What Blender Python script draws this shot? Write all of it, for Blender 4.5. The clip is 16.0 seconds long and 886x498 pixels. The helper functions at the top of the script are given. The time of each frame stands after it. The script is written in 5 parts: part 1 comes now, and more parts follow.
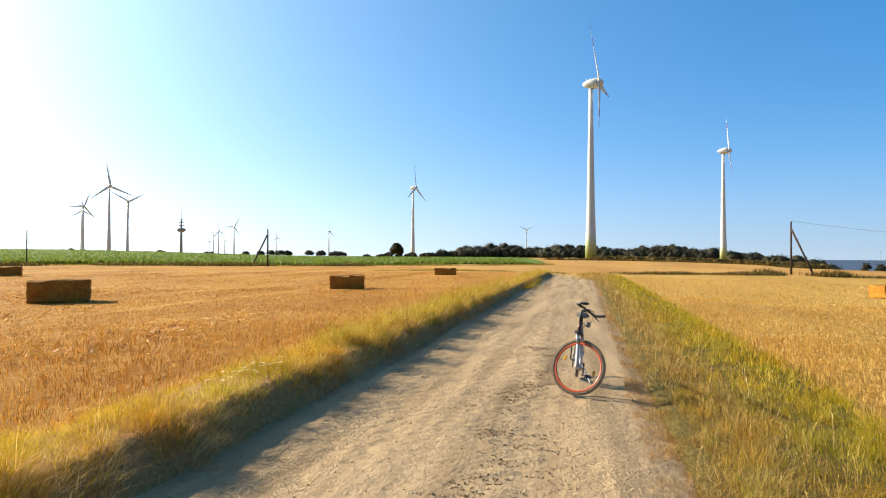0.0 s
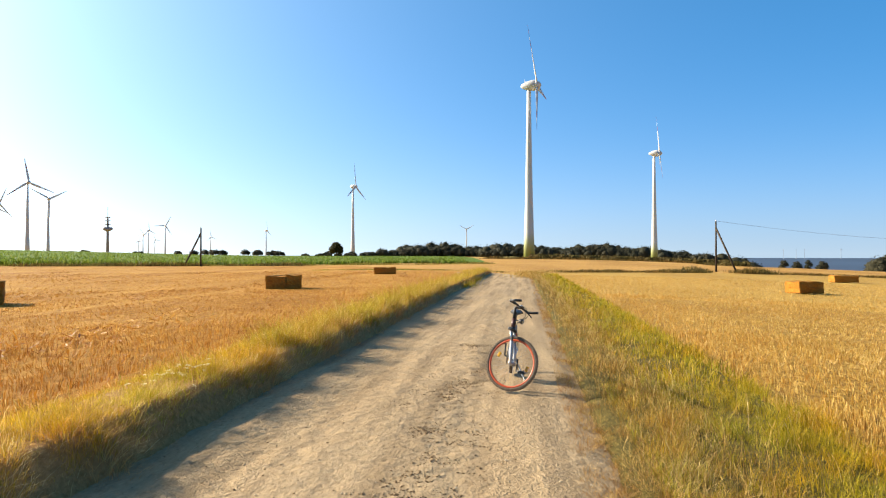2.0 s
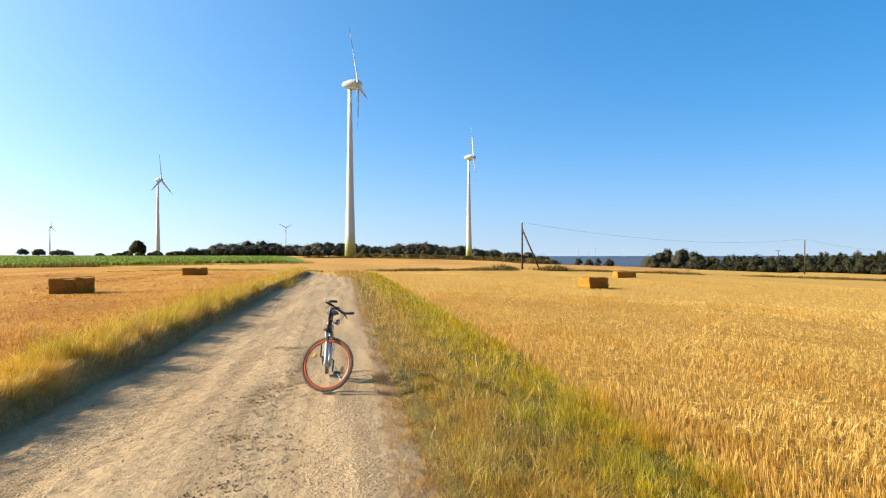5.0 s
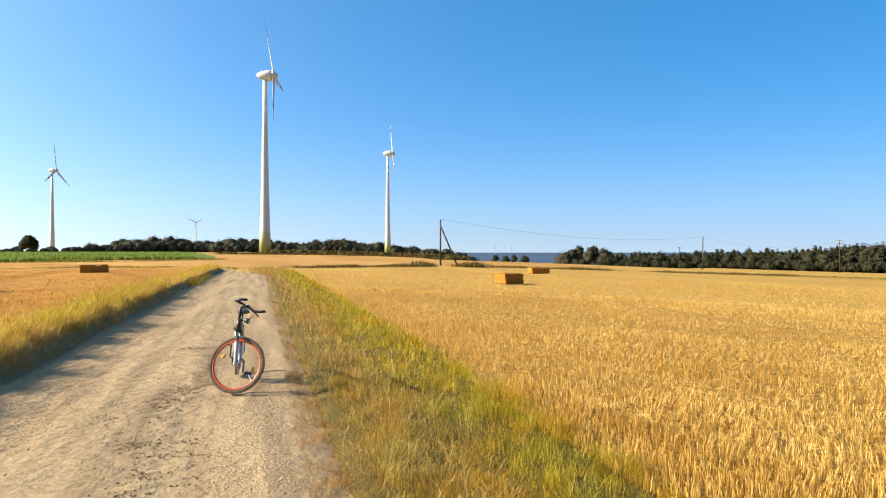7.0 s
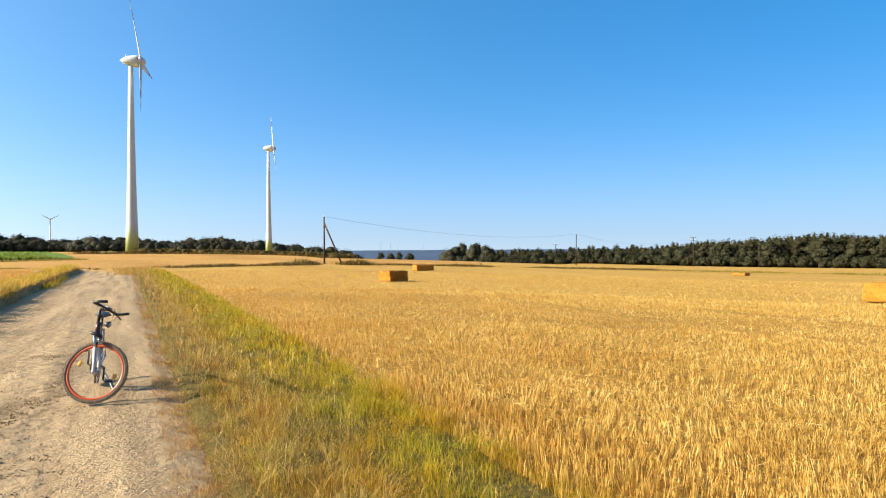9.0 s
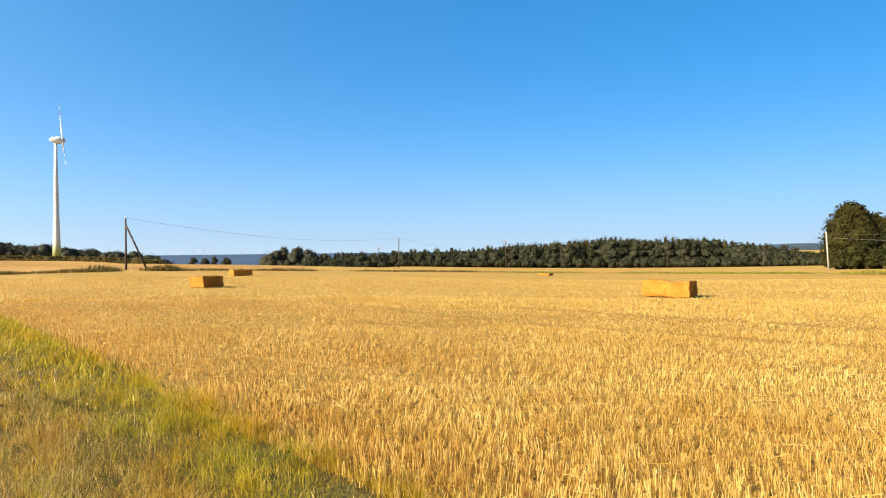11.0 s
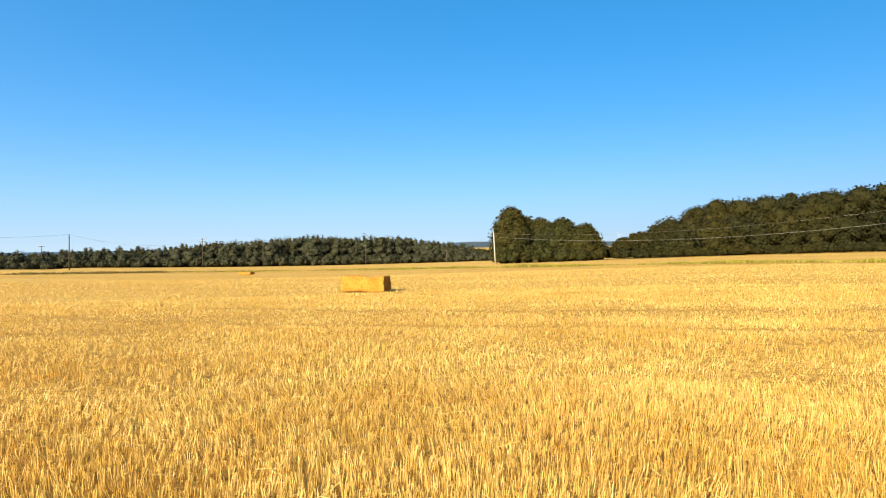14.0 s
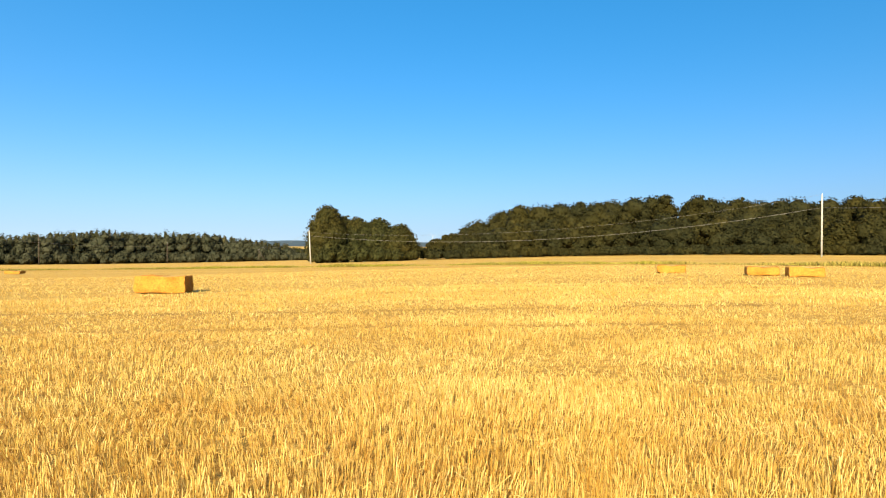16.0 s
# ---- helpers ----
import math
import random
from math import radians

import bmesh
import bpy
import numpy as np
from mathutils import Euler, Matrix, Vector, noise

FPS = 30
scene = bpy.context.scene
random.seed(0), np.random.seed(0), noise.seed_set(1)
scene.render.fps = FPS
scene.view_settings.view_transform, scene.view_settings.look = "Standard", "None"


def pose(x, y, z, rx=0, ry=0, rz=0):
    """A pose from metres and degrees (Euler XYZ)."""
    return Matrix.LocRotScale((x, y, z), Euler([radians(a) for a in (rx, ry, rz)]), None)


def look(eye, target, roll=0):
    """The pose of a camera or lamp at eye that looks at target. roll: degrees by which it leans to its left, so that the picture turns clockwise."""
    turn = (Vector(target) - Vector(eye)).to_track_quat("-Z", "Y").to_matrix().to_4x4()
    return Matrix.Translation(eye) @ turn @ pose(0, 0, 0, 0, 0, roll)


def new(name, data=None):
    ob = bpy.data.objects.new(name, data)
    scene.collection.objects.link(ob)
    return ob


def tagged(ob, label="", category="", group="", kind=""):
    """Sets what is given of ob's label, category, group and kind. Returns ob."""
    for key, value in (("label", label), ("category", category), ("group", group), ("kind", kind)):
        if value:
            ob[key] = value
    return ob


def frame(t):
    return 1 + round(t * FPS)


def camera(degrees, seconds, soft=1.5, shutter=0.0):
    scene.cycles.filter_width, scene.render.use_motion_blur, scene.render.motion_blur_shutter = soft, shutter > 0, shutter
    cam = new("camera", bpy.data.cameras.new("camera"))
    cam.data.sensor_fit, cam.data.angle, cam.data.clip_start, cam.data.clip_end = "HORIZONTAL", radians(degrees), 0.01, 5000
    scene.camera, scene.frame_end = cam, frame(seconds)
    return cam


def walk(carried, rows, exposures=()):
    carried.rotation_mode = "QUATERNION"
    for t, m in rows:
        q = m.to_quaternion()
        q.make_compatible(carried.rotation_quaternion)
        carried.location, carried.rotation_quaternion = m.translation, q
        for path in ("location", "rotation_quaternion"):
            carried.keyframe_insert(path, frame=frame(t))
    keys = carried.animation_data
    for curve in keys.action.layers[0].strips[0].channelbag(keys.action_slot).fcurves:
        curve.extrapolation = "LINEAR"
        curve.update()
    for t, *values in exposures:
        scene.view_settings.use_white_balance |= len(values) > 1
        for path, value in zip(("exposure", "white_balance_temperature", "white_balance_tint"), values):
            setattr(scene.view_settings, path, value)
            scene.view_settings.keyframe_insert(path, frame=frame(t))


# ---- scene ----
# camera: seconds, place, yaw, pitch, roll
LENS = 71.63
PATH = [
    (0.0, 0.173, 0.016, 1.601, 0.00, 0.64, -0.15),
    (0.5, 0.185, 0.033, 1.590, -1.47, 0.54, -0.25),
    (1.0, 0.192, 0.030, 1.590, -2.40, 0.71, -0.11),
    (1.5, 0.200, 0.015, 1.597, -3.77, 0.68, 0.04),
    (2.0, 0.243, 0.034, 1.586, -5.54, 0.57, 0.03),
    (2.5, 0.306, 0.071, 1.583, -7.06, 0.31, 0.38),
    (3.0, 0.308, 0.038, 1.595, -8.98, 0.16, -0.06),
    (3.5, 0.298, 0.016, 1.594, -13.67, 0.35, -0.07),
    (4.0, 0.288, -0.023, 1.600, -16.63, 0.58, 0.12),
    (4.5, 0.285, -0.056, 1.609, -19.18, 0.61, 0.12),
    (5.0, 0.285, -0.088, 1.612, -22.10, 0.45, 0.17),
    (7.5, 0.339, -0.094, 1.616, -31.88, 0.08, 0.15),
    (8.0, 0.350, -0.109, 1.611, -34.62, 0.04, 0.28),
    (8.5, 0.358, -0.120, 1.604, -37.24, -0.07, 0.34),
    (11.0, 0.382, -0.167, 1.572, -56.68, 0.03, 0.64),
    (11.5, 0.403, -0.222, 1.556, -60.76, 0.14, 0.75),
    (12.0, 0.396, -0.281, 1.554, -64.10, -0.12, 1.04),
    (12.5, 0.353, -0.324, 1.554, -67.70, -0.34, 1.16),
    (13.0, 0.308, -0.327, 1.554, -70.89, -0.43, 0.93),
    (13.5, 0.291, -0.299, 1.554, -78.36, -0.46, 0.78),
    (14.0, 0.302, -0.277, 1.551, -83.89, -0.48, 0.74),
    (14.5, 0.335, -0.275, 1.541, -88.35, -0.41, 0.65),
    (15.0, 0.393, -0.287, 1.530, -92.41, -0.48, 0.53),
    (15.5, 0.473, -0.314, 1.529, -96.20, -0.47, 0.26),
    (16.0, 0.566, -0.360, 1.541, -100.86, -0.58, -0.22),
]
cam = camera(LENS, 16.0, soft=1.15)
walk(cam, [(t, pose(x, y, z, 90 + p, r, w)) for t, x, y, z, w, p, r in PATH],
     exposures=[(0, 1.19, 7450, 12), (3, 1.27, 7450, 12), (8, 1.33, 7400, 12), (12, 1.39, 7400, 11), (16, 1.51, 7700, 9)])

# ---- light: a low afternoon sun over the left fields, clear sky ----
SUN_AZ, SUN_EL = -64.0, 27.0
world = bpy.data.worlds.new("clear_sky")
scene.world = world
world.use_nodes = True
wn = world.node_tree
sky = wn.nodes.new("ShaderNodeTexSky")
sky.sky_type = "NISHITA"
sky.sun_disc = False
sky.sun_elevation = radians(SUN_EL)
sky.sun_rotation = radians(SUN_AZ)
sky.altitude = 50
sky.air_density = 0.45
sky.dust_density = 3.0
sky.ozone_density = 0.8
# haze: close to the horizon the air is paler, and no darker than a little above it
where = wn.nodes.new("ShaderNodeTexCoord")
axes = wn.nodes.new("ShaderNodeSeparateXYZ")
wn.links.new(where.outputs["Generated"], axes.inputs[0])


def sums(kind, a, b, third=None):
    q = wn.nodes.new("ShaderNodeMath")
    q.operation = kind
    for k, v in enumerate((a, b, third)):
        if v is None:
            continue
        if isinstance(v, float):
            q.inputs[k].default_value = v
        else:
            wn.links.new(v, q.inputs[k])
    return q.outputs[0]


lifted = sums("SQRT", sums("MULTIPLY_ADD", axes.outputs[2], axes.outputs[2], 0.0036), None)
bent = wn.nodes.new("ShaderNodeCombineXYZ")
wn.links.new(axes.outputs[0], bent.inputs[0])
wn.links.new(axes.outputs[1], bent.inputs[1])
wn.links.new(lifted, bent.inputs[2])
wn.links.new(bent.outputs[0], sky.inputs["Vector"])
haze = sums("EXPONENT", sums("MULTIPLY", sums("ABSOLUTE", axes.outputs[2], None), -12.0), None)
sat = wn.nodes.new("ShaderNodeHueSaturation")
wn.links.new(sums("MULTIPLY_ADD", haze, -0.50, 1.40), sat.inputs["Saturation"])
flat = wn.nodes.new("ShaderNodeGamma")
flat.inputs["Gamma"].default_value = 0.64
tint = wn.nodes.new("ShaderNodeMix")
tint.data_type, tint.blend_type = "RGBA", "MULTIPLY"
tint.inputs[0].default_value = 1.0
tint.inputs[7].default_value = (1.19, 1.62, 2.01, 1)
wn.links.new(sky.outputs[0], flat.inputs["Color"])
wn.links.new(flat.outputs[0], tint.inputs[6])
wn.links.new(tint.outputs[2], sat.inputs["Color"])
# the sky is made palest towards the north, deeper south, to fit the camera's view
northerly = sums("MULTIPLY_ADD", axes.outputs[0], 0.5 * math.sin(radians(5)), sums("MULTIPLY_ADD", axes.outputs[1], 0.5 * math.cos(radians(5)), -0.23))
pale = wn.nodes.new("ShaderNodeVectorMath")
pale.operation = "SCALE"
wn.links.new(sat.outputs[0], pale.inputs[0])
wn.links.new(sums("MULTIPLY_ADD", sums("MULTIPLY_ADD", haze, 0.32, 0.34), northerly, 1.0), pale.inputs["Scale"])
wn.links.new(pale.outputs[0], wn.nodes["Background"].inputs[0])
wn.nodes["Background"].inputs[1].default_value = 0.101
sun = new("sun", bpy.data.lights.new("sun", "SUN"))
sun.data.energy, sun.data.angle, sun.data.color = 5.0, radians(0.55), (1.0, 0.915, 0.775)
_a, _e = radians(SUN_AZ), radians(SUN_EL)
sun.matrix_world = look((0, 0, 0), (-math.sin(_a) * math.cos(_e), -math.cos(_a) * math.cos(_e), -math.sin(_e)))

# ---- tools ----
rng = np.random.default_rng(7)
ROAD_AZ = radians(13.0)
CR, SR = math.cos(ROAD_AZ), math.sin(ROAD_AZ)


def road_uv(x, y):
    """Along the track, and across it to the right."""
    return x * SR + y * CR, x * CR - y * SR


def from_uv(u, v):
    return u * SR + v * CR, u * CR - v * SR


def smooth(a, b, x):
    t = np.clip((x - a) / (b - a), 0, 1)
    return t * t * (3 - 2 * t)


def terrain(x, y):
    """Height of the land: level round the track, falling away to the east, rising a little to the north-west."""
    x, y = np.asarray(x, float), np.asarray(y, float)
    d = np.hypot(x, y)
    az = np.degrees(np.arctan2(x, y))
    az = np.where(az < -120, az + 360, az)
    z = -0.022 * np.exp(-((az - 72) / 38) ** 2) * np.minimum(d, 600)
    z -= 0.004 * np.exp(-((az - 75) / 35) ** 4) * np.clip(d - 60, 0, 540)
    west = 1 - smooth(17, 33, az)
    rise = west * (0.004 + 0.0115 * (1 - smooth(-34, -8, az))) * np.clip(d - 70, 0, 230)
    z = z + rise * smooth(-110, -60, az)
    gap = smooth(27, 33, az) * (1 - smooth(46, 54, az))
    z -= gap * 0.035 * np.clip(d - 165, 0, 600)
    far = smooth(620, 2500, d)
    return z * (1 - far) - 25.0 * far


def height(x, y):
    """Land with the sunken track and its grassy shoulders."""
    u, v = road_uv(np.asarray(x, float), np.asarray(y, float))
    z = terrain(x, y)
    on = 1 - smooth(52, 60, u)
    bank = (smooth(2.64, 2.98, -v) - smooth(3.4, 4.95, -v)) * 0.30
    return z + on * (bank - 0.03 * smooth(-3.0, -2.6, v) * (1 - smooth(0.5, 0.9, v)))


def ground_at(az, d, dz=0.0):
    a = radians(az)
    x, y = d * math.sin(a), d * math.cos(a)
    return Vector((x, y, float(height(x, y)) + dz))


def mesh_tris(name, verts, tris, material, smooth_shade=False):
    me = bpy.data.meshes.new(name)
    me.vertices.add(len(verts))
    me.vertices.foreach_set("co", np.asarray(verts, np.float32).ravel())
    n = len(tris)
    me.loops.add(3 * n)
    me.loops.foreach_set("vertex_index", np.asarray(tris, np.int32).ravel())
    me.polygons.add(n)
    me.polygons.foreach_set("loop_start", np.arange(0, 3 * n, 3, dtype=np.int32))
    if smooth_shade:
        me.polygons.foreach_set("use_smooth", np.ones(n, bool))
    me.update(calc_edges=True)
    me.materials.append(material)
    return me


def grid_mesh(name, X, Y, Z, material, wrap=False):
    """A sheet through a lattice of places."""
    r, c = X.shape
    idx = np.arange(r * c).reshape(r, c)
    if wrap:
        idx = np.concatenate([idx, idx[:, :1]], 1)
    a, b, d, e = idx[:-1, :-1].ravel(), idx[:-1, 1:].ravel(), idx[1:, 1:].ravel(), idx[1:, :-1].ravel()
    tris = np.concatenate([np.stack([a, b, d], 1), np.stack([a, d, e], 1)])
    return mesh_tris(name, np.stack([X.ravel(), Y.ravel(), Z.ravel()], 1), tris, material, True)


def stalks(name, x, y, z, h, w, lean, material, curved=True, yaw=None, way=None):
    """Upright stalks or blades, each a strip of its own. lean: metres by which the tip hangs over."""
    n = len(x)
    yaw = rng.uniform(0, math.tau, n) if yaw is None else yaw
    la = rng.uniform(0, math.tau, n) if way is None else way
    sx, sy = np.cos(yaw) * w / 2, np.sin(yaw) * w / 2
    lx, ly = np.cos(la) * lean, np.sin(la) * lean
    base = np.stack([x, y, z - 0.02], 1)
    side = np.stack([sx, sy, np.zeros(n)], 1)
    if curved:
        mid = base + np.stack([lx * 0.28, ly * 0.28, h * 0.58], 1)
        tip = base + np.stack([lx, ly, h], 1)
        V = np.stack([base - side, base + side, mid + side * 0.8, mid - side * 0.8, tip], 1).reshape(-1, 3)
        T = np.array([[0, 1, 2], [0, 2, 3], [3, 2, 4]])
        k = 5
    else:
        tip = base + np.stack([lx, ly, h], 1)
        V = np.stack([base - side, base + side, tip + side * 0.9, tip - side * 0.9], 1).reshape(-1, 3)
        T = np.array([[0, 1, 2], [0, 2, 3]])
        k = 4
    tris = (T[None] + (np.arange(n) * k)[:, None, None]).reshape(-1, 3)
    return mesh_tris(name, V, tris, material)


def lumps(u, v, freq, seed):
    """Smooth random hills from 0 to 1 over the plan."""
    table = np.random.default_rng(seed).uniform(0, 1, (64, 64))
    a, b = np.asarray(u) * freq, np.asarray(v) * freq
    i, j = np.floor(a).astype(int), np.floor(b).astype(int)
    f, g = a - i, b - j
    f, g = f * f * (3 - 2 * f), g * g * (3 - 2 * g)
    at = lambda p, q: table[p % 64, q % 64]
    return (at(i, j) * (1 - f) + at(i + 1, j) * f) * (1 - g) + (at(i, j + 1) * (1 - f) + at(i + 1, j + 1) * f) * g


def scatter(u0, u1, v0, v1, density):
    n = int((u1 - u0) * (v1 - v0) * density)
    u, v = rng.uniform(u0, u1, n), rng.uniform(v0, v1, n)
    return u, v


def part(name, bm, material, parent=None, label="", shade=True):
    me = bpy.data.meshes.new(name)
    if shade:
        for f in bm.faces:
            f.smooth = True
    bm.to_mesh(me)
    bm.free()
    me.materials.append(material)
    ob = new(name, me)
    if parent is not None:
        ob.parent = parent
    if label:
        tagged(ob, label)
    return ob


def part_mesh(name, me, parent=None, label=""):
    ob = new(name, me)
    if parent is not None:
        ob.parent = parent
    if label:
        tagged(ob, label)
    return ob


def tube(bm, pts, r, seg=8, closed=False, r_end=None):
    """A round tube along a line of points."""
    pts = [Vector(p) for p in pts]
    n = len(pts)
    rings = []
    ref = None
    for i, p in enumerate(pts):
        a = pts[i - 1] if (i > 0 or closed) else p
        b = pts[(i + 1) % n] if (i < n - 1 or closed) else p
        d = (b - a).normalized()
        if ref is None:
            ref = d.orthogonal().normalized()
        s = (ref - d * ref.dot(d)).normalized()
        ref = s
        q = d.cross(s)
        rr = r if r_end is None else r + (r_end - r) * i / max(1, n - 1)
        rings.append([bm.verts.new(p + (s * math.cos(k * math.tau / seg) + q * math.sin(k * math.tau / seg)) * rr) for k in range(seg)])
    m = n if closed else n - 1
    for i in range(m):
        A, B = rings[i], rings[(i + 1) % n]
        for k in range(seg):
            bm.faces.new((A[k], A[(k + 1) % seg], B[(k + 1) % seg], B[k]))
    if not closed:
        bm.faces.new(rings[0][::-1])
        bm.faces.new(rings[-1])
    return bm


def turned(bm, profile, seg=16, axis="z", at=(0, 0, 0)):
    """A body of revolution: rows of (along, radius)."""
    rings = []
    at = Vector(at)
    for z, r in profile:
        ring = []
        for k in range(seg):
            c, s = math.cos(k * math.tau / seg) * r, math.sin(k * math.tau / seg) * r
            p = {"z": (c, s, z), "x": (z, c, s), "y": (s, z, c)}[axis]
            ring.append(bm.verts.new(Vector(p) + at))
        rings.append(ring)
    for A, B in zip(rings, rings[1:]):
        for k in range(seg):
            bm.faces.new((A[k], A[(k + 1) % seg], B[(k + 1) % seg], B[k]))
    bm.faces.new(rings[0][::-1])
    bm.faces.new(rings[-1])
    return bm


def block(bm, x0, y0, z0, x1, y1, z1, bevel=0.0):
    r = bmesh.ops.create_cube(bm, size=1)
    bmesh.ops.transform(bm, matrix=Matrix.Translation(((x0 + x1) / 2, (y0 + y1) / 2, (z0 + z1) / 2)) @ Matrix.Diagonal((x1 - x0, y1 - y0, z1 - z0, 1)), verts=r["verts"])
    if bevel:
        es = list({e for v in r["verts"] for e in v.link_edges})
        bmesh.ops.bevel(bm, geom=es, offset=bevel, segments=2, profile=0.5, affect="EDGES")
    return bm


# ---- materials ----
def nodes_of(name):
    m = bpy.data.materials.new(name)
    m.use_nodes = True
    t = m.node_tree
    return m, t.nodes, t.links, t.nodes["Principled BSDF"]


# common tone of soil and plants, of paints, and of plain factors
EARTH, PAINT, PURE = (0.76, 0.712, 0.645), (0.76, 0.76, 0.76), (1.0, 1.0, 1.0)


def ramp(nodes, stops, tone=EARTH):
    r = nodes.new("ShaderNodeValToRGB")
    e = r.color_ramp.elements
    while len(e) > 1:
        e.remove(e[-1])
    e[0].position, e[0].color = stops[0][0], (*(c * k for c, k in zip(stops[0][1], tone)), 1)
    for p, c in stops[1:]:
        q = e.new(p)
        q.color = (*(v * k for v, k in zip(c, tone)), 1)
    return r


def plain(name, color, rough=0.6, metal=0.0, vary=0.12, scale=6.0, bump=0.0, spec=0.5):
    """Paint, metal, rubber and the like: one colour with faint mottling and grime."""
    m, n, l, b = nodes_of(name)
    co = n.new("ShaderNodeTexCoord")
    tx = n.new("ShaderNodeTexNoise")
    tx.inputs["Scale"].default_value = scale
    tx.inputs["Detail"].default_value = 5
    l.new(co.outputs["Object"], tx.inputs["Vector"])
    lo = tuple(c * (1 - vary) for c in color)
    hi = tuple(min(1, c * (1 + vary)) for c in color)
    r = ramp(n, [(0.3, lo), (0.7, hi)], PAINT)
    l.new(tx.outputs["Fac"], r.inputs[0])
    l.new(r.outputs[0], b.inputs["Base Color"])
    b.inputs["Roughness"].default_value = rough
    b.inputs["Metallic"].default_value = metal
    b.inputs["Specular IOR Level"].default_value = spec
    if bump:
        bp = n.new("ShaderNodeBump")
        bp.inputs["Strength"].default_value = bump
        bp.inputs["Distance"].default_value = 0.02
        l.new(tx.outputs["Fac"], bp.inputs["Height"])
        l.new(bp.outputs[0], b.inputs["Normal"])
    return m


def foliage(name, stops, through_light=0.3, rough=0.6, patch=None, patch_scale=0.5, spec=0.08, glow=(1.0, 1.0, 1.0), tuft=None, tuft_scale=6.0, relief_=0.0):
    """Leaves, blades and stalks: each takes its own colour, a share of the light shines through, patches a few metres wide shift the hue."""
    m, n, l, b = nodes_of(name)
    g = n.new("ShaderNodeNewGeometry")
    r = ramp(n, stops)
    l.new(g.outputs["Random Per Island"], r.inputs[0])
    col = r.outputs[0]
    if patch:
        tx = n.new("ShaderNodeTexNoise")
        tx.inputs["Scale"].default_value = patch_scale
        tx.inputs["Detail"].default_value = 3
        l.new(g.outputs["Position"], tx.inputs["Vector"])
        pr = ramp(n, [(0.42, (0, 0, 0)), (0.62, (1, 1, 1))], PURE)
        l.new(tx.outputs["Fac"], pr.inputs[0])
        mx = n.new("ShaderNodeMix")
        mx.data_type = "RGBA"
        mx.blend_type = "MULTIPLY"
        mx.inputs[7].default_value = (*patch, 1)
        l.new(pr.outputs[0], mx.inputs[0])
        l.new(col, mx.inputs[6])
        col = mx.outputs[2]
    if tuft:
        tx = n.new("ShaderNodeTexNoise")
        tx.inputs["Scale"].default_value = tuft_scale
        tx.inputs["Detail"].default_value = 2
        l.new(g.outputs["Position"], tx.inputs["Vector"])
        pr = ramp(n, [(0.48, (0, 0, 0)), (0.62, (1, 1, 1))], PURE)
        l.new(tx.outputs["Fac"], pr.inputs[0])
        mx = n.new("ShaderNodeMix")
        mx.data_type = "RGBA"
        mx.blend_type = "MULTIPLY"
        mx.inputs[7].default_value = (*tuft, 1)
        l.new(pr.outputs[0], mx.inputs[0])
        l.new(col, mx.inputs[6])
        col = mx.outputs[2]
    l.new(col, b.inputs["Base Color"])
    b.inputs["Roughness"].default_value = rough
    b.inputs["Specular IOR Level"].default_value = spec
    bumped = None
    if relief_:
        vo = n.new("ShaderNodeTexNoise")
        vo.inputs["Scale"].default_value, vo.inputs["Detail"].default_value, vo.inputs["Roughness"].default_value = tuft_scale * 0.8, 5, 0.7
        l.new(g.outputs["Position"], vo.inputs["Vector"])
        bumped = n.new("ShaderNodeBump")
        bumped.inputs["Strength"].default_value, bumped.inputs["Distance"].default_value = 1.0, relief_
        l.new(vo.outputs["Fac"], bumped.inputs["Height"])
        l.new(bumped.outputs[0], b.inputs["Normal"])
    # light that has come through dry straw is warmer than light thrown back
    warm = n.new("ShaderNodeMix")
    warm.data_type, warm.blend_type = "RGBA", "MULTIPLY"
    warm.inputs[0].default_value = 1.0
    warm.inputs[7].default_value = (*glow, 1)
    l.new(col, warm.inputs[6])
    tr = n.new("ShaderNodeBsdfTranslucent")
    l.new(warm.outputs[2], tr.inputs[0])
    if bumped:
        l.new(bumped.outputs[0], tr.inputs["Normal"])
    ms = n.new("ShaderNodeMixShader")
    ms.inputs[0].default_value = through_light
    l.new(b.outputs[0], ms.inputs[1])
    l.new(tr.outputs[0], ms.inputs[2])
    l.new(ms.outputs[0], n["Material Output"].inputs[0])
    return m


